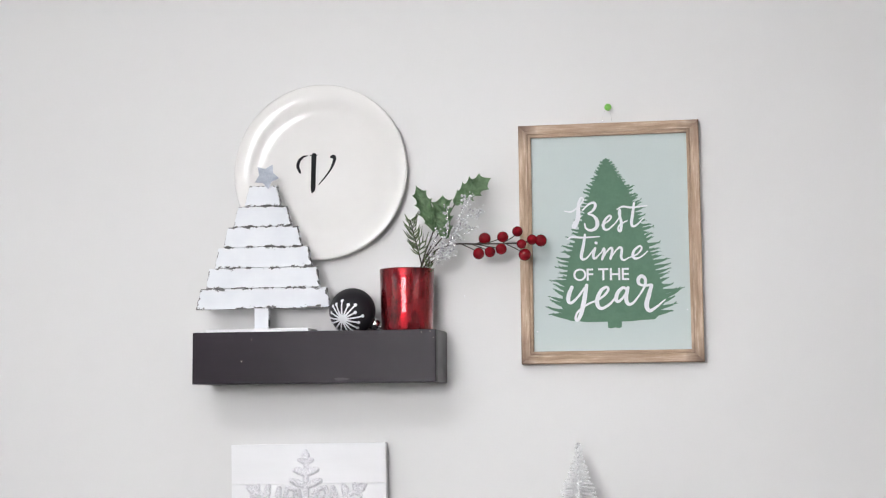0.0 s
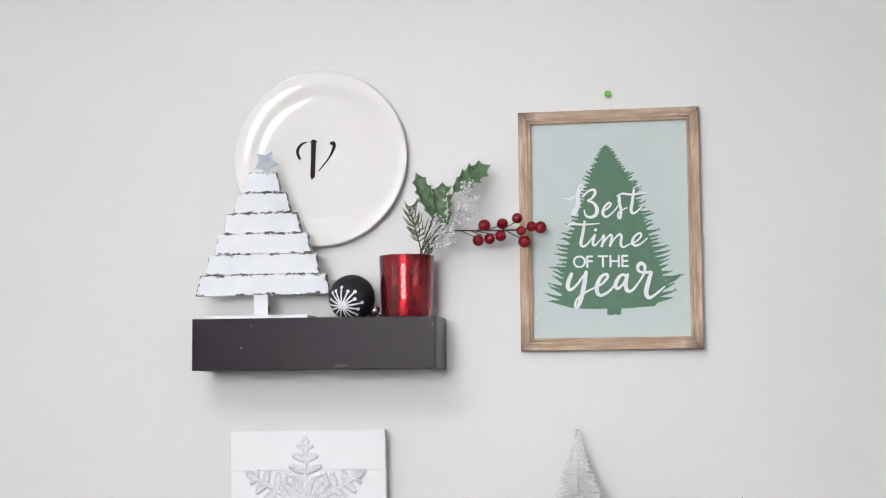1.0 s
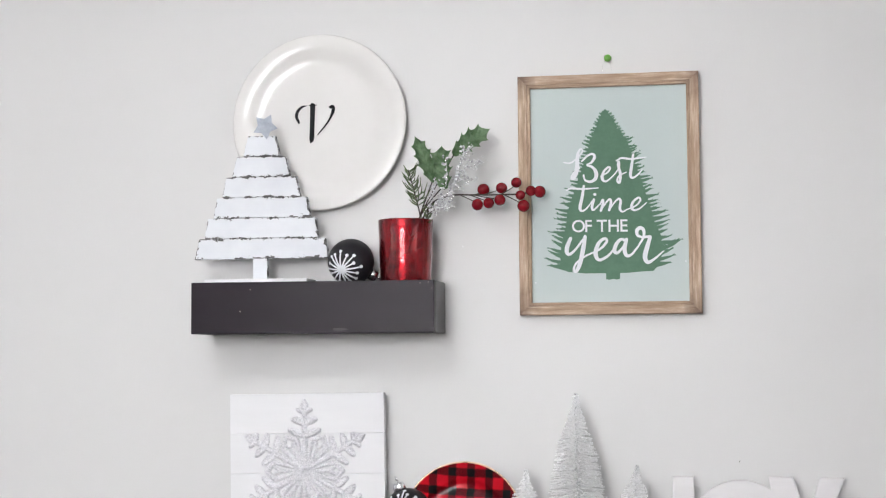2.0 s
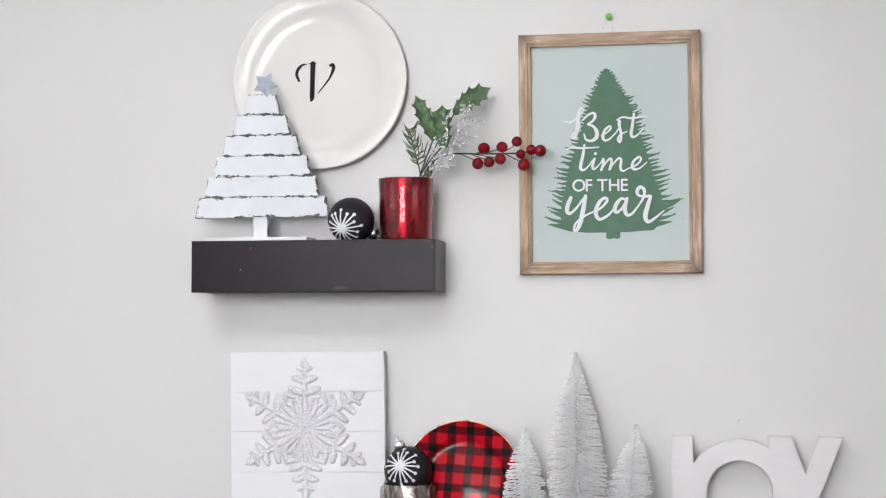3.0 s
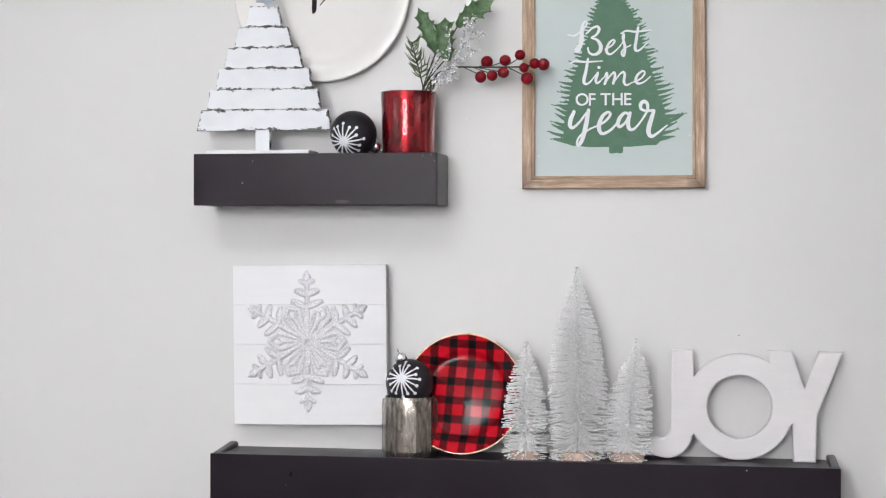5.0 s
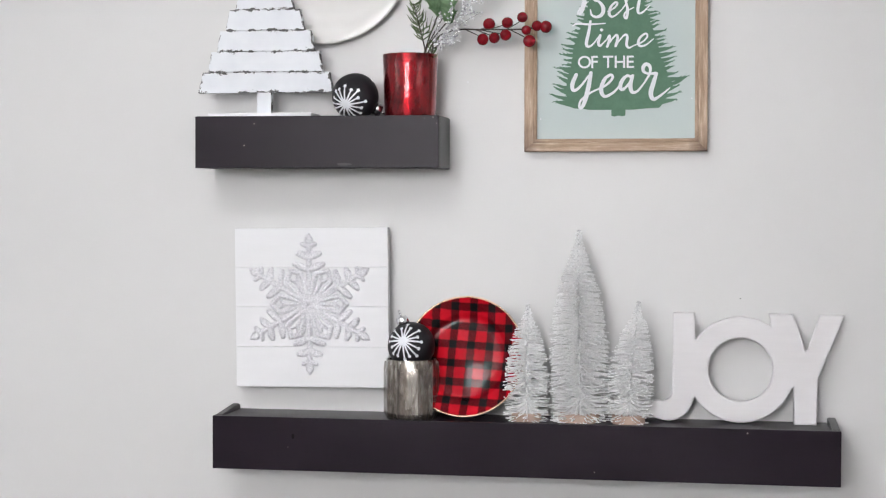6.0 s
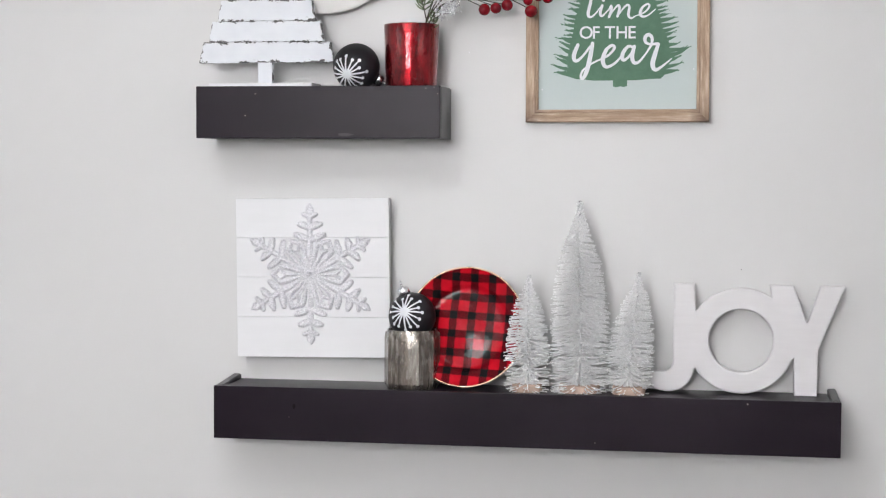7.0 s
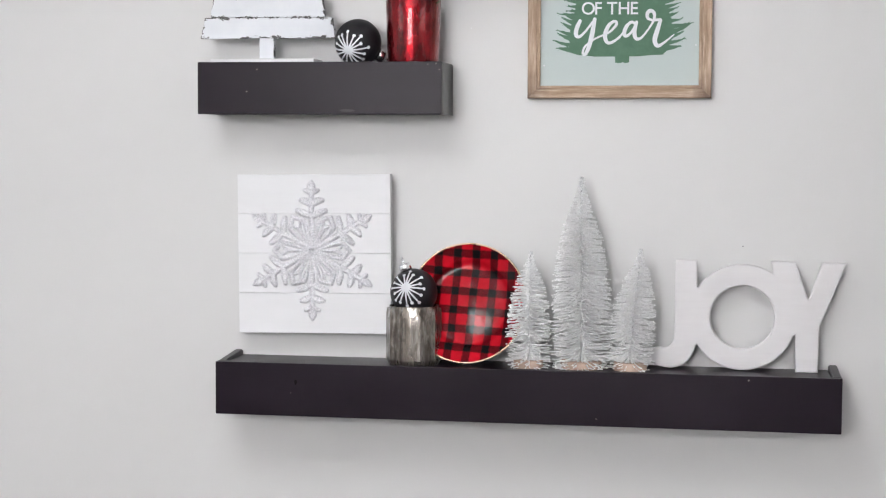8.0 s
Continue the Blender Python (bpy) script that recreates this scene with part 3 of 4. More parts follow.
def ornament(x, y, z, radius, burst, cap, label, seed):
    """A matte black ball with a painted white starburst, a crimped silver cap and a wire loop. (x, y, z) is its lowest point."""
    ob = base("ball_ornament", x, y, z, label, "ornament", "black ball ornaments")
    rng, centre = random.Random(seed), Vector((0, 0, radius))
    bm = bmesh.new()
    bmesh.ops.create_uvsphere(bm, u_segments=48, v_segments=32, radius=radius, matrix=Matrix.Translation(centre))
    part("ball", bm, MATTE_BLACK, ob, smooth=True)
    out = Vector(burst).normalized()
    e1 = out.cross(Vector((0, 0, 1))).normalized()
    e2 = e1.cross(out)
    bm = bmesh.new()

    def on(a, d, wide, h):
        way = math.cos(a) * e1 + math.sin(a) * e2
        p = math.cos(d) * out + math.sin(d) * way
        side = out.cross(way)
        return centre + (p + side * wide / radius).normalized() * (radius + h)

    def disc(a, d, size, h):
        ring = []
        way = math.cos(a) * e1 + math.sin(a) * e2
        p = (math.cos(d) * out + math.sin(d) * way).normalized()
        s1 = p.orthogonal().normalized()
        s2 = p.cross(s1)
        for k in range(14):
            t = 2 * math.pi * k / 14
            ring.append(bm.verts.new(centre + (p + (size / radius) * (math.cos(t) * s1 + math.sin(t) * s2)).normalized() * (radius + h)))
        bm.faces.new(ring)

    disc(0, 0, 0.0068, 0.00075)
    for k in range(16):
        a = 2 * math.pi * (k + rng.uniform(-0.18, 0.18)) / 16
        far = (0.84, 0.68)[k % 2] + rng.uniform(-0.08, 0.06)
        rows = []
        for j in range(7):
            d = 0.05 + (far - 0.05) * j / 6
            w = 0.00105 + 0.0003 * (1 - j / 6)
            rows.append([bm.verts.new(on(a, d, s * w, h)) for s, h in ((-1, -0.0002), (-1, 0.00045), (1, 0.00045), (1, -0.0002))])
        for one, two in zip(rows, rows[1:]):
            for q in range(3):
                bm.faces.new((one[q], one[q + 1], two[q + 1], two[q]))
        disc(a, far, 0.0027, 0.0006)
    bmesh.ops.recalc_face_normals(bm, faces=bm.faces)
    part("starburst", bm, WHITE_PRINT, ob, "white painted starburst")
    turn = Vector(cap).to_track_quat("Z", "Y").to_matrix().to_4x4()
    crown = lathe([(0, -0.002), (0.0092, -0.002), (0.0092, 0.004), (0.0088, 0.0085), (0.0072, 0.0105), (0.003, 0.0114), (0, 0.0114)], 32, "z", lambda a, h: 1 + 0.07 * math.sin(12 * a))
    for v in crown.verts:
        v.co = centre + turn @ (v.co + Vector((0, 0, radius)))
    cap_ob = part("cap", crown, CHROME, ob, "crimped silver cap", smooth=True)
    bm = bmesh.new()
    ring = [centre + turn @ Vector((0.0052 * math.cos(t), 0, radius + 0.0152 + 0.0058 * math.sin(t))) for t in np.linspace(0, 2 * math.pi, 21)]
    tube(bm, ring, 0.0013, 8)
    part("loop", bm, CHROME, cap_ob, smooth=True)
    return ob


ornament(-0.5378, -0.06, U_TOP, 0.0366, (-0.25, -1.0, -0.42), (0.86, 0.25, -0.52), "matte black ball ornament with white starburst lying on shelf", 3)


def red_cup(x, y, z):
    ob = base("candle_cup", x, y, z, "shiny red mercury-glass cup holding artificial sprigs", "cup")
    profile = [(0, 0), (0.0375, 0), (0.0392, 0.001), (0.0398, 0.004), (0.0412, 0.035), (0.0423, 0.07), (0.0432, 0.0995), (0.0428, 0.101), (0.0418, 0.1007), (0.0412, 0.099), (0.0402, 0.07), (0.039, 0.035), (0.0376, 0.008), (0, 0.007)]
    part("glass", lathe(profile, 72, "z"), RED_GLASS, ob, smooth=True)
    return ob


CUP = (-0.4504, -0.058, U_TOP)
red_cup(*CUP)


def leaf_mesh(bm, start, end, facing, wide, spines=4, bend=0.006):
    """A holly leaf: hollow bays between sharp spines, a pointed tip, raised midrib and a gentle curl."""
    uv = bm.loops.layers.uv.verify()
    a, b = Vector(start), Vector(end)
    way = (b - a).normalized()
    out = Vector(facing)
    out = (out - way * out.dot(way)).normalized()
    side, bay = way.cross(out), 8
    n = bay * (spines + 1)
    rows, at = [], {}
    for i in range(n + 1):
        s = i / n
        body = math.sin(math.pi * (0.04 + 0.9 * s)) ** 0.6
        spike = 1 - math.sin(math.pi * ((i % bay) / bay))
        if i < bay // 2 or i > n - bay // 2:
            spike = 0.0
        w = wide / 2 * body * (0.7 + 0.36 * spike**1.5)
        w *= min(1.0, (n - i) / (0.8 * bay)) ** 0.8
        if i in (0, n):
            w = 0.0004
        row = []
        for k in (-1, -0.6, 0, 0.6, 1):
            lift = bend * math.sin(math.pi * s) + 0.17 * wide * abs(k) * body + 0.0016 * math.sin(9 * s + 4 * k)
            slant = 0.11 * wide * spike**2 * (abs(k) == 1)
            v = bm.verts.new(a + (b - a) * s + way * slant + side * (k * w) + out * lift)
            at[v] = (k, s)
            row.append(v)
        rows.append(row)
    faces = []
    for one, two in zip(rows, rows[1:]):
        for c in range(4):
            f = bm.faces.new((one[c], one[c + 1], two[c + 1], two[c]))
            faces.append(f)
            for lp in f.loops:
                lp[uv].uv = at[lp.vert]
    bmesh.ops.solidify(bm, geom=faces, thickness=0.0005)
    return bm


def sprig_base(name, label):
    return base(name, CUP[0], CUP[1], U_TOP + 0.0075, label, "artificial plant")


def here(x, z, y=0.0):
    """From wall coordinates (x, z) to a place relative to the bottom of the cup; y towards the wall."""
    return Vector((x - CUP[0], y, z - U_TOP - 0.0075))


def holly_sprig():
    ob = sprig_base("holly_sprig", "artificial green holly leaves standing in the red cup")
    bm = bmesh.new()
    root = here(-0.452, 1.59)
    for tip in (here(-0.405, 1.742, -0.008), here(-0.387, 1.735, -0.006), here(-0.372, 1.784, 0.002)):
        tube(bm, spline([root, here(-0.43, 1.68, 0.004), tip], 6), 0.0011, 6)
    part("stem", bm, STEM, ob, smooth=True)
    for start, end, face, wide in (((-0.4035, 1.737, -0.008), (-0.4325, 1.809, -0.016), (0.15, -1, 0.1), 0.029),
                                   ((-0.387, 1.725, -0.006), (-0.392, 1.795, 0.0), (-0.2, -1, -0.1), 0.042),
                                   ((-0.3745, 1.781, 0.002), (-0.314, 1.8185, -0.01), (0.1, -1, 0.2), 0.037)):
        part("leaf", leaf_mesh(bmesh.new(), here(start[0], start[1], start[2]), here(end[0], end[1], end[2]), face, wide), HOLLY, ob, smooth=True)
    return ob


holly_sprig()


def spikes(rng, starts, ends, r0, r1, sides=3):
    """Many thin tapered spikes as one mesh, quick to build; r0 and r1 give the radii at the two ends, taken in turn."""
    verts, faces = [], []
    for p, q in zip(starts, ends):
        p, q = Vector(p), Vector(q)
        way = (q - p).normalized()
        s = way.orthogonal().normalized()
        u = way.cross(s)
        turn, n = rng.uniform(0, 6.3), len(verts)
        for c, r in ((p, r0[n // (2 * sides) % len(r0)]), (q, r1[n // (2 * sides) % len(r1)])):
            for k in range(sides):
                a = turn + 2 * math.pi * k / sides
                verts.append(c + r * (math.cos(a) * s + math.sin(a) * u))
        for k in range(sides):
            j = (k + 1) % sides
            faces.append((n + k, n + j, n + sides + j, n + sides + k))
        faces.append(tuple(n + sides + k for k in range(sides)))
    mesh = bpy.data.meshes.new("spikes")
    mesh.from_pydata(verts, [], faces)
    bm = bmesh.new()
    bm.from_mesh(mesh)
    bpy.data.meshes.remove(mesh)
    return bm


def pine_sprig():
    ob = sprig_base("pine_sprig", "artificial dark green pine sprig standing in the red cup")
    rng = random.Random(8)
    main = spline([here(-0.45, 1.592, 0.006), here(-0.427, 1.65, -0.008), here(-0.4245, 1.68, -0.014), here(-0.4275, 1.70, -0.018), here(-0.434, 1.726, -0.02), here(-0.4425, 1.757, -0.018)], 12)
    short = spline([here(-0.448, 1.592, 0.0), here(-0.42, 1.66, -0.012), here(-0.41, 1.698, -0.02)], 12)
    starts, ends = [], []
    for line, first, count, longest in ((main, 0.6, 34, 0.03), (short, 0.6, 12, 0.018)):
        part("stem", tube(bmesh.new(), line, list(np.linspace(0.0015, 0.0008, len(line))), 6), STEM, ob, smooth=True)
        for k in range(count):
            s = first + (1 - first) * (k + rng.random()) / count
            i = min(int(s * (len(line) - 1)), len(line) - 2)
            p = Vector(line[i])
            way = (Vector(line[i + 1]) - p).normalized()
            out = Vector(((-1, 1)[k % 2] * rng.uniform(0.25, 1.15), rng.uniform(-0.7, 0.6), rng.uniform(-0.25, 0.25)))
            long = rng.uniform(0.5, 1.0) * longest * (1.1 - 0.35 * max(0, s - 0.85) / 0.15)
            mid = p + (way * 0.5 + out).normalized() * long * 0.5
            tip = mid + (way * 0.95 + out * 0.7).normalized() * long * 0.5
            starts += [p, mid]
            ends += [mid, tip]
    part("foliage", spikes(rng, starts, ends, (0.001, 0.0013), (0.0013, 0.0004)), NEEDLE, ob)
    return ob


pine_sprig()


def beaded_sprig():
    ob = sprig_base("beaded_sprig", "silvery white glittering beaded sprig standing in the red cup")
    rng = random.Random(21)
    root, fork = (-0.45, 1.593, -0.012), (-0.402, 1.693, -0.022)
    paths = [[root, (-0.418, 1.675, -0.012), fork, (-0.3806, 1.714, -0.034), (-0.3657, 1.734, -0.036), (-0.3575, 1.765, -0.034), (-0.339, 1.789, -0.032)],
             [root, (-0.418, 1.675, -0.012), fork, (-0.3806, 1.73, -0.034), (-0.3803, 1.772, -0.036)],
             [root, (-0.42, 1.675, -0.014), (-0.407, 1.694, -0.024), (-0.4, 1.715, -0.036), (-0.398, 1.742, -0.034)],
             [(-0.3657, 1.734, -0.036), (-0.35, 1.755, -0.04), (-0.336, 1.758, -0.038), (-0.3265, 1.767, -0.036)],
             [(-0.3806, 1.714, -0.034), (-0.36, 1.725, -0.038), (-0.336, 1.739, -0.036)],
             [fork, (-0.382, 1.7, -0.038), (-0.366, 1.712, -0.04)],
             [root, (-0.419, 1.677, -0.014), (-0.407, 1.689, -0.022), (-0.39, 1.692, -0.04), (-0.371, 1.694, -0.042)],
             [(-0.3575, 1.765, -0.034), (-0.353, 1.778, -0.03), (-0.352, 1.788, -0.028)]]
    beads = []
    stems = bmesh.new()
    for n, path in enumerate(paths):
        line = spline([here(x, z, y) for x, z, y in path], 9)
        tube(stems, line, 0.0005, 5)
        for q in line[(18 if path[0] is root else 3):]:
            for _ in range(rng.choice((1, 2, 3, 3))):
                p = Vector(q) + Vector((rng.gauss(0, 0.0036), rng.gauss(0, 0.003), rng.gauss(0, 0.0036)))
                beads.append((p, rng.choice((0.001, 0.0013, 0.0016, 0.0024))))
    part("stem", stems, CHROME, ob, smooth=True)
    bm = bmesh.new()
    for p, r in beads:
        turn = Euler((rng.uniform(0, 3), rng.uniform(0, 3), 0)).to_matrix().to_4x4()
        bmesh.ops.create_icosphere(bm, subdivisions=1, radius=r, matrix=Matrix.Translation(p) @ turn @ Matrix.Diagonal((1, 1, rng.uniform(1, 1.7), 1)))
    tagged(part("beading", bm, CRYSTAL, ob, "clear silvery beading"), kind="stuff")
    return ob


beaded_sprig()


def berry_sprig():
    ob = sprig_base("berry_sprig", "red lacquered berries on a dark stem in the red cup")
    stem = [here(-0.452, 1.593, 0.004), here(-0.43, 1.66, -0.004), here(-0.409, 1.702, -0.008), here(-0.378, 1.716, -0.006), here(-0.34, 1.7165, -0.004), here(-0.3, 1.7162, -0.002), here(-0.262, 1.7165, -0.002)]
    bm = bmesh.new()
    tube(bm, spline(stem, 8), 0.00125, 7)
    berries = [(-0.3271, 1.7253, -0.33, 0.0097), (-0.2986, 1.7272, -0.315, 0.0091), (-0.2738, 1.7336, -0.287, 0.0084), (-0.2678, 1.714, -0.28, 0.0077), (-0.2527, 1.7216, -0.262, 0.0083),
               (-0.2385, 1.7197, -0.258, 0.0094), (-0.3363, 1.7015, -0.35, 0.0091), (-0.3176, 1.7029, -0.335, 0.0086), (-0.3007, 1.7078, -0.33, 0.009), (-0.2637, 1.698, -0.283, 0.01)]
    rng, balls = random.Random(2), []
    for x, z, joint, r in berries:
        y = rng.uniform(-0.012, 0.004)
        balls.append((here(x, z, y), r))
        tube(bm, spline([here(joint - 0.012, 1.7163, -0.003), here((joint + x) / 2, (1.7163 + z) / 2 + (z - 1.7163) * 0.1, y / 2), here(x, z, y)], 5), 0.0008, 6)
    part("stem", bm, STEM, ob, smooth=True)
    for p, r in balls:
        bm = bmesh.new()
        bmesh.ops.create_uvsphere(bm, u_segments=24, v_segments=16, radius=r, matrix=Matrix.Translation(p) @ Matrix.Diagonal((1, 1, rng.uniform(0.94, 1.03), 1)))
        part("berry", bm, BERRY, ob, smooth=True)
    return ob


berry_sprig()

# ---- the framed sign ----
SIGN_W, SIGN_H, RAIL = 0.2835, 0.3785, 0.0195


def framed_sign(x, z):
    """Washed-wood frame round a mint board with a green printed tree and white lettering. (x, z): its lower left corner."""
    ob = base("framed_sign", x, 0, z, "washed wood framed mint sign with green tree and lettering", "picture", ry=-0.12)
    profile = [(0, -0.002), (0, -0.0208), (0.0012, -0.022), (0.0135, -0.022), (0.0145, -0.0205), (0.0152, -0.0215), (0.0185, -0.0212), (RAIL, -0.0203), (RAIL, -0.002)]
    for name, length, m in (("bottom_rail", SIGN_W, pose(SIGN_W / 2, 0, 0, 0, 0, 0)), ("top_rail", SIGN_W, pose(SIGN_W / 2, 0, SIGN_H, 0, 180, 0)),
                            ("left_rail", SIGN_H, pose(0, 0, SIGN_H / 2, 0, 90, 0)), ("right_rail", SIGN_H, pose(SIGN_W, 0, SIGN_H / 2, 0, -90, 0))):
        bm = bmesh.new()
        one = [bm.verts.new((-length / 2 + w, y, w)) for w, y in profile]
        two = [bm.verts.new((length / 2 - w, y, w)) for w, y in profile]
        for k in range(len(profile)):
            j = (k + 1) % len(profile)
            bm.faces.new((one[k], one[j], two[j], two[k]))
        bm.faces.new(one)
        bm.faces.new(two[::-1])
        bmesh.ops.recalc_face_normals(bm, faces=bm.faces)
        rail = part(name, bm, OAK, ob)
        rail.matrix_basis = m
    panel = part("panel", boxed(RAIL - 0.001, SIGN_W - RAIL + 0.001, -0.0135, -0.009, RAIL - 0.001, SIGN_H - RAIL + 0.001), MINT, ob, "pale mint printed board")
    ox, oz, front = RAIL, RAIL - 0.0005, -0.0136

    # The printed fir: a tapering body of ragged rows with spiky boughs down both sides.
    rng = random.Random(11)
    bm = bmesh.new()

    def ink(corners, lift):
        verts = [bm.verts.new((ox + px / 1000, front - 0.0001 - lift, oz + pz / 1000)) for px, pz in corners]
        f = bm.faces.new(verts)
        f.normal_update()
        if f.normal.y > 0:
            f.normal_flip()

    # how far the boughs reach on each side of the middle, from the top down
    downs, lefts, rights = (47, 56, 84, 103, 122, 144, 168, 186, 218, 256, 273, 296, 304), (84, 95, 93, 87, 82, 77, 67, 60, 45, 30, 21, 8, 1), (70, 92, 104, 98, 90, 82, 74, 67, 54, 40, 24, 9, 1)

    def half_at(z, side):
        return float(np.interp(z, downs, lefts if side < 0 else rights))

    def middle(z):
        return 118 + 4 * (304 - z) / 256

    rows = [(117.4, 304.5, 118.6)]
    z = 302.0
    while z > 57:
        rows.append((middle(z) - 0.82 * half_at(z, -1) + rng.uniform(-1.6, 1.6), z, middle(z) + 0.82 * half_at(z, 1) + rng.uniform(-1.6, 1.6)))
        z -= rng.uniform(1.4, 2.6)
    rows += [(44, 55.5, 195), (46, 52.5, 194), (53, 50.0, 191), (58, 48.2, 190), (70, 47.4, 171), (84, 45.6, 150)]
    for (l0, z0, r0), (l1, z1, r1) in zip(rows, rows[1:]):
        ink([(l0, z0), (r0, z0), (r1, z1), (l1, z1)], 0)
    ink([(115.8, 47), (138, 47), (137.6, 36.6), (132, 35.2), (128, 36.6), (121, 35.1), (116, 36.4)], 0.00002)
    count = 0
    for side in (-1, 1):
        z = 301.0
        while z > 52:
            f = (304 - z) / 256
            far = half_at(z, side) * rng.uniform(0.92, 1.1) + 1
            root = middle(z) + side * 0.6 * half_at(z, side)
            reach = middle(z) + side * far - root
            gap = rng.uniform(5.5, 9.5) * (0.55 + 0.6 * f)
            rise = abs(reach) * rng.uniform(0.0, 0.3)
            count += 1
            ink([(root, z + 0.3 * gap), (root + reach * 0.55, z + 0.3 * rise + 0.26 * gap), (root + reach, z + rise), (root + reach * 0.72, z + 0.4 * rise - 0.3 * gap), (root + reach * 0.4, z - 0.55 * gap), (root, z - 0.8 * gap)], 0.00003 + 0.0000004 * count)
            for k in range(9):
                g = rng.uniform(0.45, 1.0)
                bx, bz = root + reach * g, z + rise * g * g + (0.24 if k % 2 else -0.45) * gap * (1 - g)
                long = rng.uniform(1.8, 4.2) * (0.55 + 0.55 * f)
                slope = rng.uniform(0.2, 1.2) if k % 2 else rng.uniform(-0.9, 0.1)
                count += 1
                ink([(bx - side * 1.2, bz + 1.0), (bx + side * long, bz + slope * long), (bx + side * 0.4, bz - 1.0)], 0.00003 + 0.0000004 * count)
            z -= gap
    part("printed_tree", bm, PRINT_GREEN, panel, "green printed fir tree")

    def letter(strokes, lift):
        bm = bmesh.new()
        for k, stroke in enumerate(strokes):
            brush(bm, [(px + 1000 * ox, pz + 1000 * oz, w) for px, pz, w in stroke], front - 0.0004 - 0.00006 * (k + lift), 0.0005)
        part("letter", bm, WHITE_PRINT, panel, "white hand-lettered character")

    # Best
    letter([[(51.5, 221.7, 1.6), (62.2, 220.5, 2.6), (73.1, 228.2, 2.4), (81.3, 238.0, 2.2), (78.6, 242.5, 2.4), (74.0, 233.6, 4.5), (72.5, 211.2, 7), (67.6, 196.5, 5), (63.6, 196.8, 3), (67.3, 205.0, 2.4), (77.2, 212.5, 2)],
            [(80.1, 222.6, 2.4), (90.0, 231.6, 3.2), (98.1, 233.7, 3.8), (100.2, 228.0, 4.6), (95.2, 220.4, 3.4), (88.5, 216.4, 2.6), (96.8, 213.2, 4), (102.7, 204.0, 6), (101.0, 194.3, 5.6), (92.8, 190.0, 4.2), (85.0, 193.3, 3.2), (82.8, 201.0, 2.4)]], 0)
    letter([[(109.7, 198.0, 2), (119.7, 203.6, 2.6), (124.6, 210.0, 3.2), (121.6, 212.3, 3.2), (114.6, 205.5, 3.8), (112.0, 195.4, 4.6), (115.9, 190.2, 3.4), (123.0, 193.0, 2.6), (133.8, 203.2, 1.8)]], 2)
    letter([[(131.5, 201.0, 1.8), (138.6, 211.5, 2.4), (138.6, 221.0, 3.4), (137.0, 215.8, 3.4), (140.4, 201.4, 4.4), (138.8, 188.0, 4.2), (135.3, 190.7, 3), (138.1, 197.7, 2.2), (149.7, 203.7, 1.8)]], 3)
    letter([[(160.9, 231.1, 3.6), (158.2, 213.3, 4.6), (156.2, 199.5, 4.6), (158.8, 194.6, 3.6), (165.4, 197.4, 2.8), (174.4, 206.6, 1.6)], [(134.2, 222.0, 1.8), (143.1, 226.2, 3), (157.2, 224.4, 3.2), (181.0, 226.6, 1.4)]], 4)
    # time
    letter([[(83.0, 183.5, 3.6), (80.2, 166.2, 4.8), (76.6, 149.4, 5), (79.8, 144.2, 3.6), (86.8, 147.9, 2.6), (95.9, 159.5, 1.8)], [(55.3, 176.8, 1.6), (62.4, 180.1, 3.2), (81.1, 178.9, 3), (105.9, 179.9, 1.6)]], 0)
    letter([[(98.5, 161.6, 4), (95.4, 150.2, 4.4), (98.2, 145.4, 3.2), (108.2, 154.8, 1.8)], [(99.9, 170.0, 4.6), (100.5, 169.7, 4.6)]], 2)
    letter([[(108.1, 153.9, 2), (112.2, 161.2, 3), (112.8, 155.4, 4), (109.2, 144.0, 4)], [(109.2, 144.0, 2), (116.1, 154.6, 2.4), (123.0, 161.6, 3.4), (125.3, 157.0, 4), (122.3, 144.6, 4)],
            [(122.3, 144.6, 2), (130.3, 156.0, 2.4), (137.2, 162.0, 3.4), (140.3, 158.3, 4), (139.0, 146.6, 4.2), (143.2, 141.6, 3), (151.3, 145.7, 1.8)]], 4)
    letter([[(150.3, 144.9, 1.8), (163.6, 150.3, 2.6), (171.0, 158.8, 3), (168.3, 163.2, 3), (160.0, 157.1, 3.8), (157.2, 148.7, 4.6), (160.8, 143.8, 3.6), (169.6, 146.0, 2.6), (180.4, 154.8, 1.6)]], 7)
    # year
    letter([[(61.1, 101.0, 5.4), (55.8, 88.4, 6.6), (55.2, 79.0, 6), (60.3, 76.6, 4.6), (69.7, 84.9, 3.6), (80.5, 99.0, 3.2)],
            [(84.0, 103.5, 5.4), (80.3, 82.0, 7), (74.9, 60.0, 6.6), (69.3, 49.2, 5), (65.9, 51.6, 3.8), (69.4, 61.6, 3.2), (83.7, 72.6, 3), (98.8, 79.4, 2.8)]], 0)
    letter([[(98.8, 78.5, 2.8), (110.4, 86.2, 3.6), (117.8, 95.6, 4.2), (114.8, 100.0, 4.2), (106.0, 94.0, 5.4), (100.2, 80.0, 6.6), (102.0, 69.4, 5.8), (108.6, 66.8, 4.6), (120.8, 74.1, 3.6), (130.7, 85.8, 2.6)]], 2)
    letter([[(147.6, 95.4, 4), (140.4, 98.4, 4.4), (132.6, 90.8, 5.8), (129.6, 80.8, 6), (133.5, 77.0, 4.6), (141.6, 84.3, 3.4), (148.4, 97.0, 3)], [(148.6, 98.2, 5), (145.3, 83.4, 6.4), (148.0, 73.2, 5.6), (155.9, 74.2, 3.8), (166.7, 86.9, 2.8)]], 3)
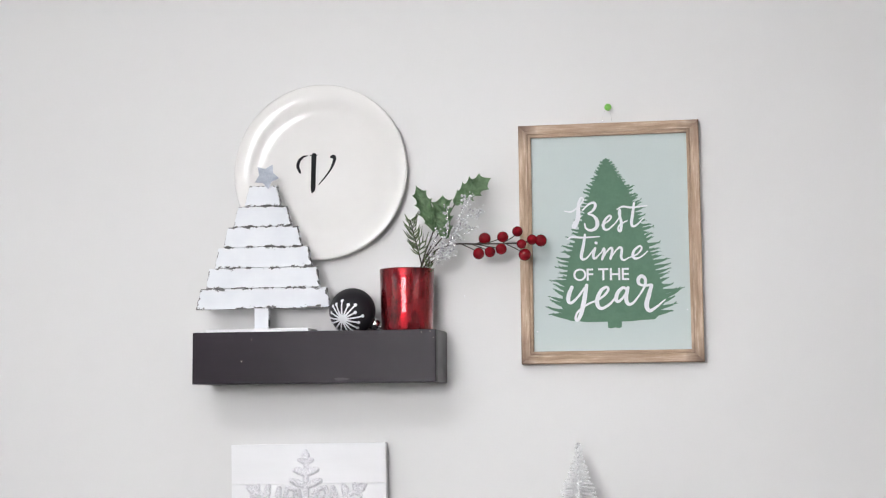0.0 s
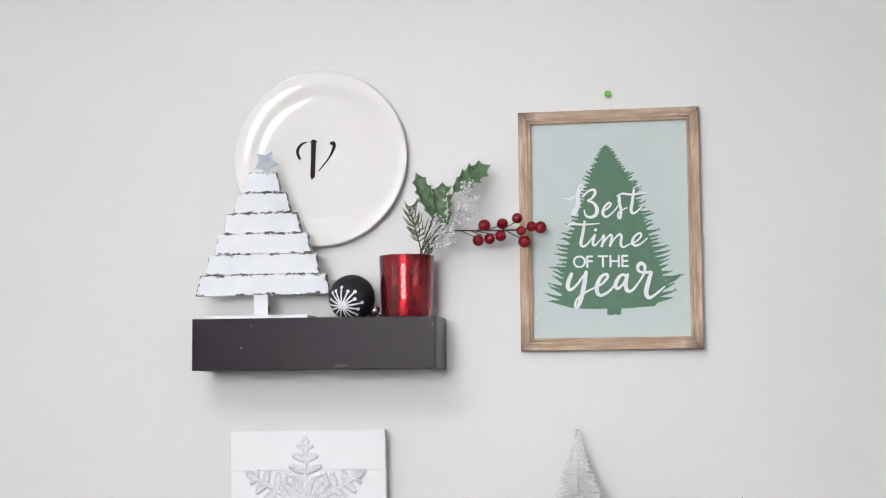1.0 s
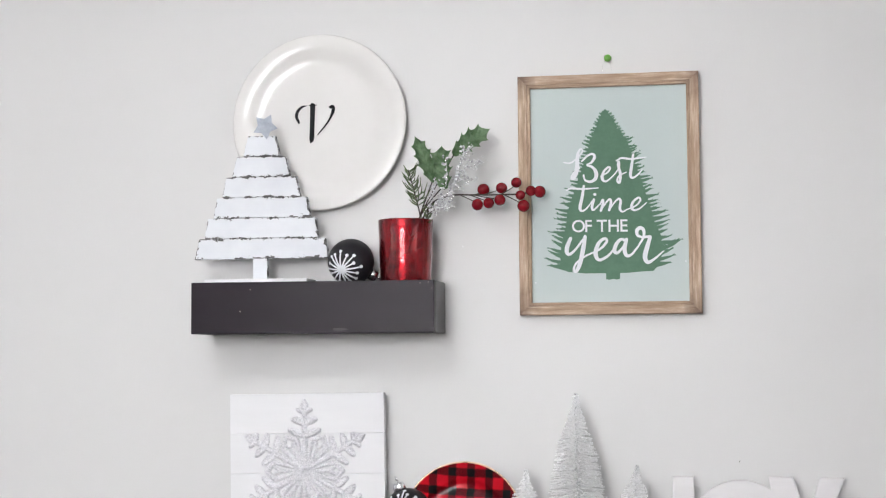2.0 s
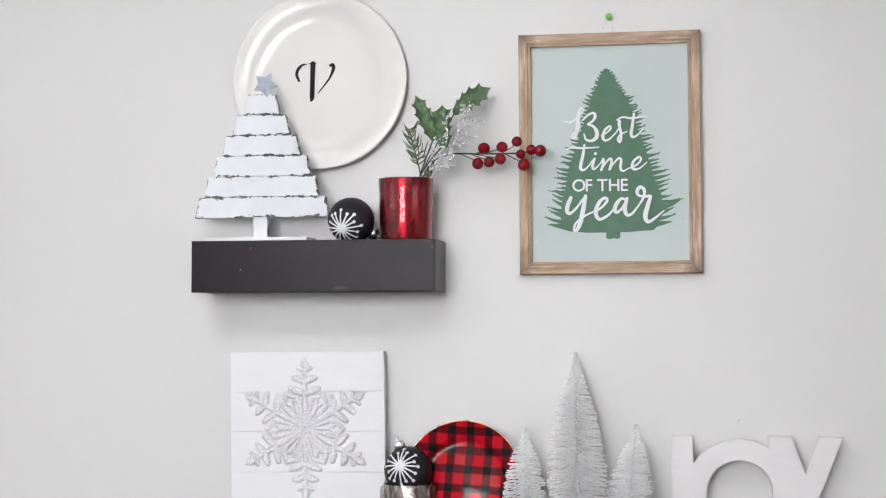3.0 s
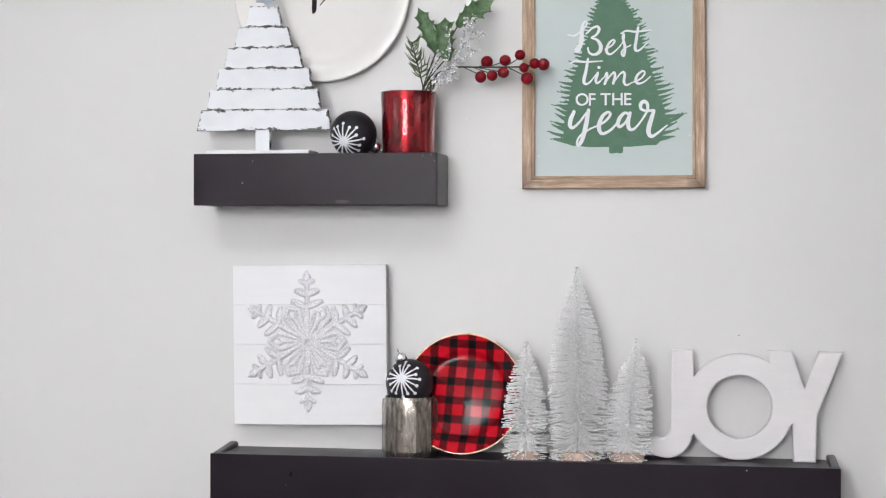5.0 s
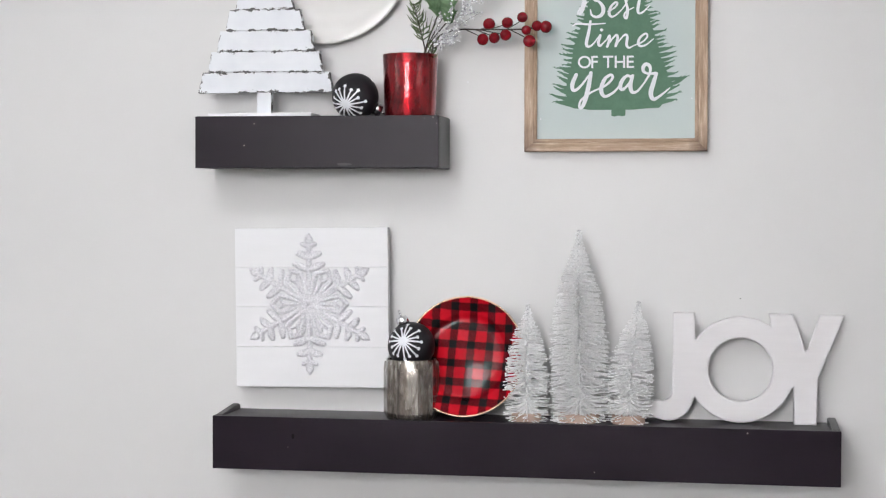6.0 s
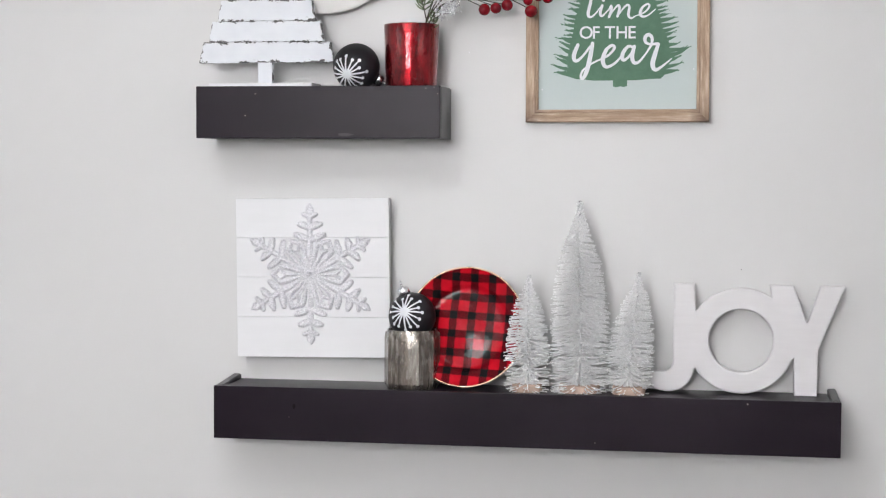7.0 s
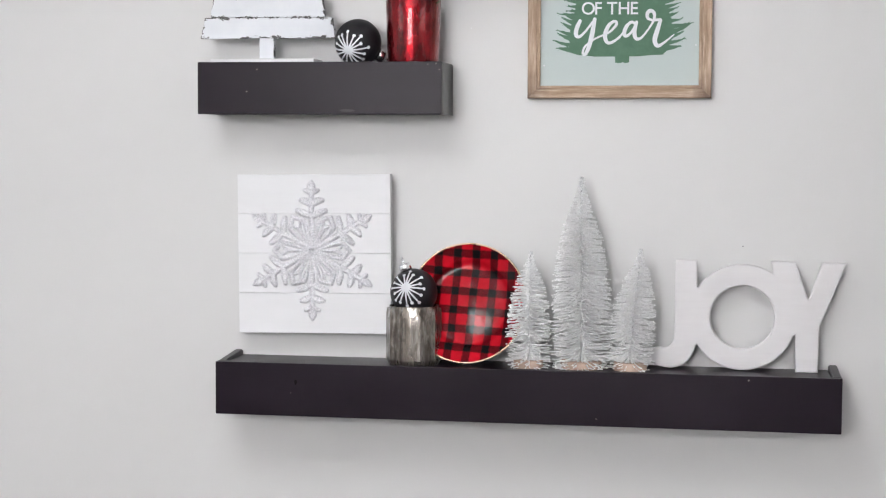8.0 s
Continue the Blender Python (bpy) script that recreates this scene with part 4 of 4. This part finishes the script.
    letter([[(166.7, 86.9, 2.8), (174.7, 100.7, 3.8), (175.4, 111.6, 5), (169.9, 115.8, 5.6), (165.0, 111.6, 5.6), (165.8, 104.3, 4.6), (173.1, 101.2, 3.6), (184.6, 101.8, 4.6)],
            [(185.4, 101.0, 5), (180.8, 86.6, 6.8), (176.8, 70.6, 7.2), (181.0, 61.6, 5.6), (190.7, 66.3, 3.8), (205.8, 78.6, 1.8)]], 5)

    # OF THE, in plain capitals
    for n, (ch, px) in enumerate((("O", 62.6), ("F", 82.6), ("T", 102.4), ("H", 119.0), ("E", 137.6))):
        curve = bpy.data.curves.new("letter", "FONT")
        curve.body, curve.size, curve.extrude, curve.offset, curve.resolution_u = ch, 0.0272, 0.00025, 0.00025, 6
        text = new("letter", curve)
        mesh = bpy.data.meshes.new_from_object(text.evaluated_get(bpy.context.evaluated_depsgraph_get()))
        bpy.data.objects.remove(text)
        mesh.transform(pose(ox + px / 1000, front - 0.0006, oz + 0.111 - 0.0001 * n, 90, 0, 0))
        mesh.materials.clear()
        mesh.materials.append(WHITE_PRINT)
        ob2 = new("letter", mesh)
        ob2.parent = panel
        ob2["label"] = "white plain printed capital"

    # the hanging tab and thread on its back
    bm = bmesh.new()
    for sx in (-1, 1):
        tube(bm, spline([(0.1405 + sx * 0.009, -0.006, SIGN_H - 0.004), (0.1405 + sx * 0.006, -0.004, SIGN_H + 0.016), (0.1405, -0.006, SIGN_H + 0.0285)], 6), 0.0003, 5)
    part("hanging_thread", bm, THREAD, ob, smooth=True)

    # pale specks of paint on the board
    for px, pz in ((0.2592, 0.0815), (0.025, 0.0512)):
        bm = lathe([(0, 0.0006), (0.0008, 0.0005), (0.0012, 0.0)], 10)
        for v in bm.verts:
            v.co += Vector((px, -0.0135, pz))
        part("paint_speck", bm, WHITE_PRINT, panel, "tiny white paint speck")
    return ob


framed_sign(-0.2753, 1.5293)

pin = base("push_pin", -0.1335, 0, 1.9346, "lime green round-headed push pin in the wall", "pin")
bm = bmesh.new()
bmesh.ops.create_uvsphere(bm, u_segments=20, v_segments=14, radius=0.0058, matrix=Matrix.Translation((0, -0.0125, 0)))
part("head", bm, GREEN_PIN, pin, smooth=True)
part("needle", tube(bmesh.new(), [(0, 0.002, 0), (0, -0.009, 0)], 0.0006, 6), CHROME, pin, smooth=True)

for x, z, material, label in ((0.0606, 1.3015, INK, "tiny dark nail head in the wall"), (-0.368, 1.6403, WHITE_PRINT, "tiny white nail head in the wall")):
    nail = base("nail", x, 0, z, label, "nail", "nails in the wall")
    part("head", lathe([(0, 0.001), (0.0006, 0.0009), (0.0009, 0.0006), (0.0009, 0.0)], 12), material, nail, smooth=True)
    part("shank", tube(bmesh.new(), [(0, 0.02, 0), (0, -0.0004, 0)], 0.0006, 6), CHROME, nail)

# ---- the snowflake board ----
def snowflake(cx, cz, size, back, cell=0.0008, thick=0.0036):
    """One moulded six-armed flake: the joined outline of its bars, with rounded edges and a grainy front."""
    bars = []  # (r0, s0, r1, s1, half width at each end): r out along the arm, s across it
    arm = [(0.05, 0, 0.9, 0, 0.036, 0.028), (0.88, 0, 0.965, 0, 0.05, 0.014), (0.8, 0, 0.9, 0, 0.03, 0.05)]
    between = [(0.08, 0, 0.37, 0, 0.016, 0.02)]
    for s in (-1, 1):
        arm += [(0.8, 0, 0.835, s * 0.09, 0.034, 0.022), (0.645, 0, 0.69, s * 0.1, 0.036, 0.046), (0.69, s * 0.1, 0.7, s * 0.155, 0.046, 0.026),
                (0.475, 0, 0.525, s * 0.12, 0.034, 0.046), (0.525, s * 0.12, 0.555, s * 0.2, 0.046, 0.028), (0.08, s * 0.02, 0.3, s * 0.066, 0.013, 0.018)]
        between += [(0.1, s * 0.02, 0.35, s * 0.1, 0.017, 0.024), (0.35, s * 0.1, 0.43, s * 0.11, 0.028, 0.03), (0.43, s * 0.11, 0.535, 0, 0.03, 0.026), (0.34, 0, 0.41, s * 0.045, 0.018, 0.02)]
    for k in range(6):
        for group, turn in ((arm, 90 + 60 * k), (between, 120 + 60 * k)):
            c, q = math.cos(radians(turn)), math.sin(radians(turn))
            bars += [(r0 * c - s0 * q, r0 * q + s0 * c, r1 * c - s1 * q, r1 * q + s1 * c, a, b) for r0, s0, r1, s1, a, b in group]

    def depth(px, pz):
        """How far inside the outline each place lies (in arm lengths)."""
        d = np.hypot(px, pz)
        best = np.minimum(0.1 - d, d - 0.022)
        for x0, z0, x1, z1, a, b in bars:
            ux, uz = x1 - x0, z1 - z0
            f = np.clip(((px - x0) * ux + (pz - z0) * uz) / (ux * ux + uz * uz), 0, 1)
            best = np.where(d < 0.022, best, np.maximum(best, a + (b - a) * f + 0.008 - np.hypot(px - x0 - f * ux, pz - z0 - f * uz)))
        return best

    step = cell / size
    line = np.arange(-1.06, 1.06, step)
    gx, gz = np.meshgrid(line, line)
    mid = depth(gx + step / 2, gz + step / 2) > 0
    full = np.zeros(gx.shape, int)  # how many cells of the piece meet at each corner
    for dr, dc in ((0, 0), (0, 1), (1, 0), (1, 1)):
        full[dr:, dc:] += mid[:mid.shape[0] - dr, :mid.shape[1] - dc]
    used = full > 0
    d = depth(gx, gz)
    e = step / 4
    nx, nz = (depth(gx + e, gz) - depth(gx - e, gz)) / (2 * e), (depth(gx, gz + e) - depth(gx, gz - e)) / (2 * e)
    n2 = nx**2 + nz**2 + 1e-6
    rim = used & (full < 4)
    gx, gz = np.where(rim, gx - nx * d / n2, gx), np.where(rim, gz - nz * d / n2, gz)
    rng = np.random.default_rng(4)
    up = thick * np.sqrt(np.clip(np.where(rim, 0.0, d) / 0.03, 0, 1)) + 0.0003 * rng.standard_normal(gx.shape) * ~rim
    number = np.full(gx.shape, -1)
    number[used] = np.arange(used.sum())
    verts = [(cx + size * x, back - 0.0012 - h, cz + size * z) for x, z, h in zip(gx[used], gz[used], np.maximum(up, 0)[used])]
    faces = [(number[r, c], number[r, c + 1], number[r + 1, c + 1], number[r + 1, c]) for r, c in zip(*np.nonzero(mid))]
    mesh = bpy.data.meshes.new("flake")
    mesh.from_pydata(verts, [], [tuple(int(v) for v in f) for f in faces])
    bm = bmesh.new()
    bm.from_mesh(mesh)
    bpy.data.meshes.remove(mesh)
    made = bmesh.ops.extrude_edge_only(bm, edges=[q for q in bm.edges if q.is_boundary])["geom"]
    for v in made:
        if isinstance(v, bmesh.types.BMVert):
            v.co.y = back
    bmesh.ops.recalc_face_normals(bm, faces=bm.faces)
    return bm


def snowflake_board(x, z):
    """Four white boards side by side with a glittered snowflake mounted on them. (x, z): lower left corner."""
    ob = base("snowflake_sign", x, 0, z, "white plank wall sign with silver glitter snowflake", "wall art", ry=-0.7)
    w, front = 0.2505, -0.036
    part("backing_frame", boxed(0.004, w - 0.004, -0.022, 0, 0.004, 0.2505), PANEL_WHITE, ob)
    edges = (-0.0005, 0.0642, 0.1283, 0.1915, 0.2545)
    for a, b in zip(edges, edges[1:]):
        part("plank", boxed(0, w, front, -0.0222, a + 0.0002, b - 0.0002, bevel=0.0006), PANEL_WHITE, ob)
    part("snowflake", snowflake(0.122, 0.1327, 0.115, front + 0.0003), SILVER_GLITTER, ob, "silver glitter snowflake", smooth=True)
    return ob


snowflake_board(-0.738, 1.152)

# ---- lower shelf and what stands on it ----
L_X0, L_X1, L_Z0, L_Z1, L_TOP = -0.7557, 0.2062, 1.0305, 1.1136, 1.1117
lower_shelf = ledge_shelf(L_X0, L_X1, L_Z0, L_Z1, L_TOP, 0.0062, "long charcoal painted ledge shelf with raised ends")
flecks(lower_shelf, [(-0.1565, 1.0419, 0.0012, 0.001)], CHIP, "paint_fleck", "pale paint fleck")
flecks(lower_shelf, [(-0.6256, 1.0841, 0.0028, 0.0052)], KNOT, "knot", "small dark knot")


def facet_jar(x, y, z):
    """A silvered tumbler cut into upright facets that end in points below the rim."""
    ob = base("mercury_jar", x, y, z, "smoky silver mercury-glass jar with upright facets", "jar")
    n, bm = 10, bmesh.new()
    levels = [(0.0, 0.039, 0.039), (0.004, 0.0405, 0.0415), (0.009, 0.0415, 0.0438), (0.07, 0.0415, 0.0438), (0.08, 0.041, 0.0425), (0.089, 0.0395, 0.04), (0.0925, 0.039, 0.039), (0.0918, 0.037, 0.037), (0.06, 0.0365, 0.0365), (0.006, 0.0355, 0.0355)]
    rings = []
    for h, flat, ridge in levels:
        ring = []
        for k in range(4 * n):
            a = 2 * math.pi * (k + 0.6) / (4 * n)
            r = (ridge, flat * 1.004, flat, flat * 1.004)[k % 4]
            dz = 0.0085 * (1 if k % 4 == 0 else -0.6 if k % 4 == 2 else 0) if 0.069 < h < 0.081 and r > 0.0385 else 0
            ring.append(bm.verts.new((r * math.cos(a), r * math.sin(a), h + dz)))
        rings.append(ring)
    for one, two in zip(rings, rings[1:]):
        for k in range(4 * n):
            bm.faces.new((one[k], one[(k + 1) % (4 * n)], two[(k + 1) % (4 * n)], two[k]))
    bm.faces.new(rings[0][::-1])
    bm.faces.new(rings[-1])
    bmesh.ops.recalc_face_normals(bm, faces=bm.faces)
    part("glass", bm, SILVER_GLASS, ob)
    return ob


facet_jar(-0.4474, -0.0585, L_TOP)
ornament(-0.4477, -0.0585, 1.1878, 0.0371, (-0.17, -0.95, 0.27), (-0.34, -0.12, 1.0), "matte black ball ornament with white starburst on the jar", 9)


def check_plate(x, y, z):
    """A small dished plate leaning on the wall: check glaze inside, gold line on its rim. (x, y, z): lowest point of the rim."""
    ob = base("side_plate", x, y, z, "red and black buffalo check plate with gold rim", "plate", rx=-13.0, rz=-3.5)
    face = [(0, 0.0088), (0.01, 0.00863), (0.02, 0.00813), (0.03, 0.0073), (0.038, 0.0065), (0.046, 0.0059), (0.054, 0.0056), (0.0605, 0.0057), (0.0635, 0.0066),
            (0.066, 0.0084), (0.068, 0.0104), (0.07, 0.012), (0.0725, 0.0131), (0.08, 0.0158), (0.087, 0.0182), (0.0928, 0.02)]
    back = [(0.0928, 0.0174), (0.08, 0.0132), (0.07, 0.0092), (0.058, 0.0028), (0.052, 0.0), (0.048, 0.0), (0.046, 0.002), (0, 0.0022)]
    rim = [(0.0928, 0.02), (0.0936, 0.0206), (0.0948, 0.0206), (0.0953, 0.0196), (0.0946, 0.0182), (0.0926, 0.0173)]
    for name, prof, mat, label in (("dish", face, PLAID, ""), ("underside", back, CERAMIC, ""), ("rim", rim, GOLD, "thin gold rim")):
        bm = lathe(prof, 112)
        for v in bm.verts:
            v.co.z += 0.0956
        part(name, bm, mat, ob, label, smooth=True)
    return ob


check_plate(-0.3637, -0.058, L_TOP)


def brush_tree(x, y, z, height, wide, disc, count, label, lean, seed):
    """A bottle-brush tree: twisted wire, frosted bristles and a wooden disc."""
    ob = base("bottle_brush_tree", x, y, z, label, "decoration", "white bottle brush trees")
    rng = random.Random(seed)
    foot = 0.0125
    part("base", lathe([(0, 0), (disc - 0.001, 0), (disc, 0.001), (disc, foot - 0.001), (disc - 0.001, foot), (0, foot)], 48, "z"), PALE_WOOD, ob, "round pale wood base", smooth=False)

    def axis(h):
        s = (h - foot) / (height - foot)
        return Vector((lean * s + 0.0012 * math.sin(5 * s + seed), 0, h))

    bm = bmesh.new()
    for turn in (0, math.pi):
        line = []
        for k in range(181):
            h = foot - 0.004 + (height - foot + 0.004) * k / 180
            a = turn + 2 * math.pi * (h - foot) / 0.0166
            line.append(axis(h) + Vector((0.0016 * math.cos(a), 0.0016 * math.sin(a), 0)))
        tube(bm, line, 0.0015, 6)
    part("wire", bm, WIRE, ob, "twisted silver wire stem", smooth=True)
    # how far the bristles reach, from the tip down to the foot
    downs, reaches = (0.0, 0.03, 0.09, 0.2, 0.32, 0.43, 0.55, 0.66, 0.78, 0.92, 1.0), (0.09, 0.12, 0.23, 0.48, 0.68, 0.81, 0.91, 0.98, 1.0, 0.98, 0.85)
    starts, ends = [], []
    for k in range(count):
        s = 1 - (1 - k / count) ** 0.8
        h = foot + 0.004 + (height - foot - 0.006) * s
        a = k * 2.39996 + rng.uniform(-0.3, 0.3)
        reach = max(0.003, wide * float(np.interp(1 - s - 0.025, downs, reaches)) * rng.uniform(0.84, 1.01))
        low = max(0.0, 0.16 - s) / 0.16
        rise = reach * (rng.uniform(-0.1, 0.2) - low * rng.uniform(0.3, 0.75))
        sag = reach * (rng.uniform(0.02, 0.1) + 0.12 * low)
        out = Vector((math.cos(a), math.sin(a), 0))
        p = axis(h)
        mid = p + out * reach * 0.52 + Vector((0, 0, rise * 0.5 + sag * (1 if low < 0.1 else -1)))
        tip = p + out * reach + Vector((0, 0, max(rise, 0.002 - h)))
        starts += [p, mid]
        ends += [mid, tip]
    bristles = spikes(rng, starts, ends, (0.0016, 0.00075), (0.00075, 0.0008), 4)
    tagged(part("brush", bristles, FROST, ob, "frosted white bristles"), kind="stuff")
    frost = bmesh.new()
    for tip in ends[1::2]:
        if rng.random() < 0.55:
            turn = Euler((rng.uniform(0, 3), rng.uniform(0, 3), 0)).to_matrix().to_4x4()
            box_of = Matrix.Translation(tip) @ turn @ Matrix.Diagonal((0.0024, 0.0024, 0.003, 1))
            ring = [frost.verts.new(box_of @ Vector(q)) for q in ((0.5, 0, 0), (0, 0.5, 0), (-0.5, 0, 0), (0, -0.5, 0), (0, 0, 0.6), (0, 0, -0.6))]
            for q in range(4):
                frost.faces.new((ring[q], ring[(q + 1) % 4], ring[4]))
                frost.faces.new((ring[(q + 1) % 4], ring[q], ring[5]))
    tagged(part("frosting", frost, FROST_TIP, ob, "sparkling glitter grains on the bristle tips"), kind="stuff")
    return ob


brush_tree(-0.1842, -0.057, L_TOP, 0.2955, 0.0495, 0.0318, 1650, "tall white bottle-brush tree on a wooden disc", -0.0015, 1)
brush_tree(-0.265, -0.066, L_TOP, 0.1805, 0.0375, 0.0232, 750, "short white bottle-brush tree beside the plate", 0.0015, 2)
brush_tree(-0.1085, -0.064, L_TOP, 0.1865, 0.0375, 0.0255, 780, "leaning white bottle-brush tree beside the word sign", 0.0135, 3)


def arc(cx, cz, r, a0, a1, n=24):
    return [(cx + r * math.cos(radians(a0 + (a1 - a0) * k / n)), cz + r * math.sin(radians(a0 + (a1 - a0) * k / n))) for k in range(n + 1)]


def joy_sign(x, y, z):
    """The three joined letters, cut from one thick board with rounded edges."""
    cx, cz, big, small = 0.0607, 0.0825, 0.0815, 0.0485
    outer = [(-0.0417, 0.1692), (-0.0098, 0.1692), (-0.0084, 0.1292)]
    outer += arc(cx, cz, big, 145.5, 56.0)
    outer += [(0.1026, 0.1692), (0.1382, 0.1689), (0.1572, 0.1155), (0.1592, 0.1125), (0.1614, 0.1155), (0.1788, 0.1684), (0.2146, 0.168), (0.1764, 0.071), (0.1755, 0.0), (0.1412, 0.0), (0.14, 0.0565)]
    outer += arc(cx, cz, big, -20.5, -147.5, 30)
    outer += arc(-0.0487, 0.0405, 0.0387, -6, -100, 12) + [(-0.068, 0.005), (-0.0805, 0.0115), (-0.084, 0.02), (-0.08, 0.0285), (-0.072, 0.0325)]
    outer += arc(-0.0585, 0.0485, 0.0158, -112, -2, 10)
    curve = bpy.data.curves.new("joy", "CURVE")
    curve.dimensions, curve.fill_mode = "2D", "BOTH"
    curve.extrude, curve.bevel_depth, curve.bevel_resolution, curve.offset = 0.005, 0.003, 4, -0.003
    for pts in (outer, arc(cx, cz, small, 0, 360 - 360 / 64, 63)):
        sp = curve.splines.new("POLY")
        sp.points.add(len(pts) - 1)
        for q, (px, pz) in zip(sp.points, pts):
            q.co = (px, pz, 0, 1)
        sp.use_cyclic_u = True
    text = new("joy", curve)
    mesh = bpy.data.meshes.new_from_object(text.evaluated_get(bpy.context.evaluated_depsgraph_get()))
    bpy.data.objects.remove(text)
    mesh.transform(pose(0, 0, 0, 90, 0, 0))
    mesh.materials.clear()
    mesh.materials.append(JOY_WHITE)
    ob = new("word_sign", mesh)
    ob.location = (x, y, z)
    return tagged(ob, "whitewashed wooden word JOY standing on the shelf", "sign")


joy_sign(0.0, -0.031, L_TOP)
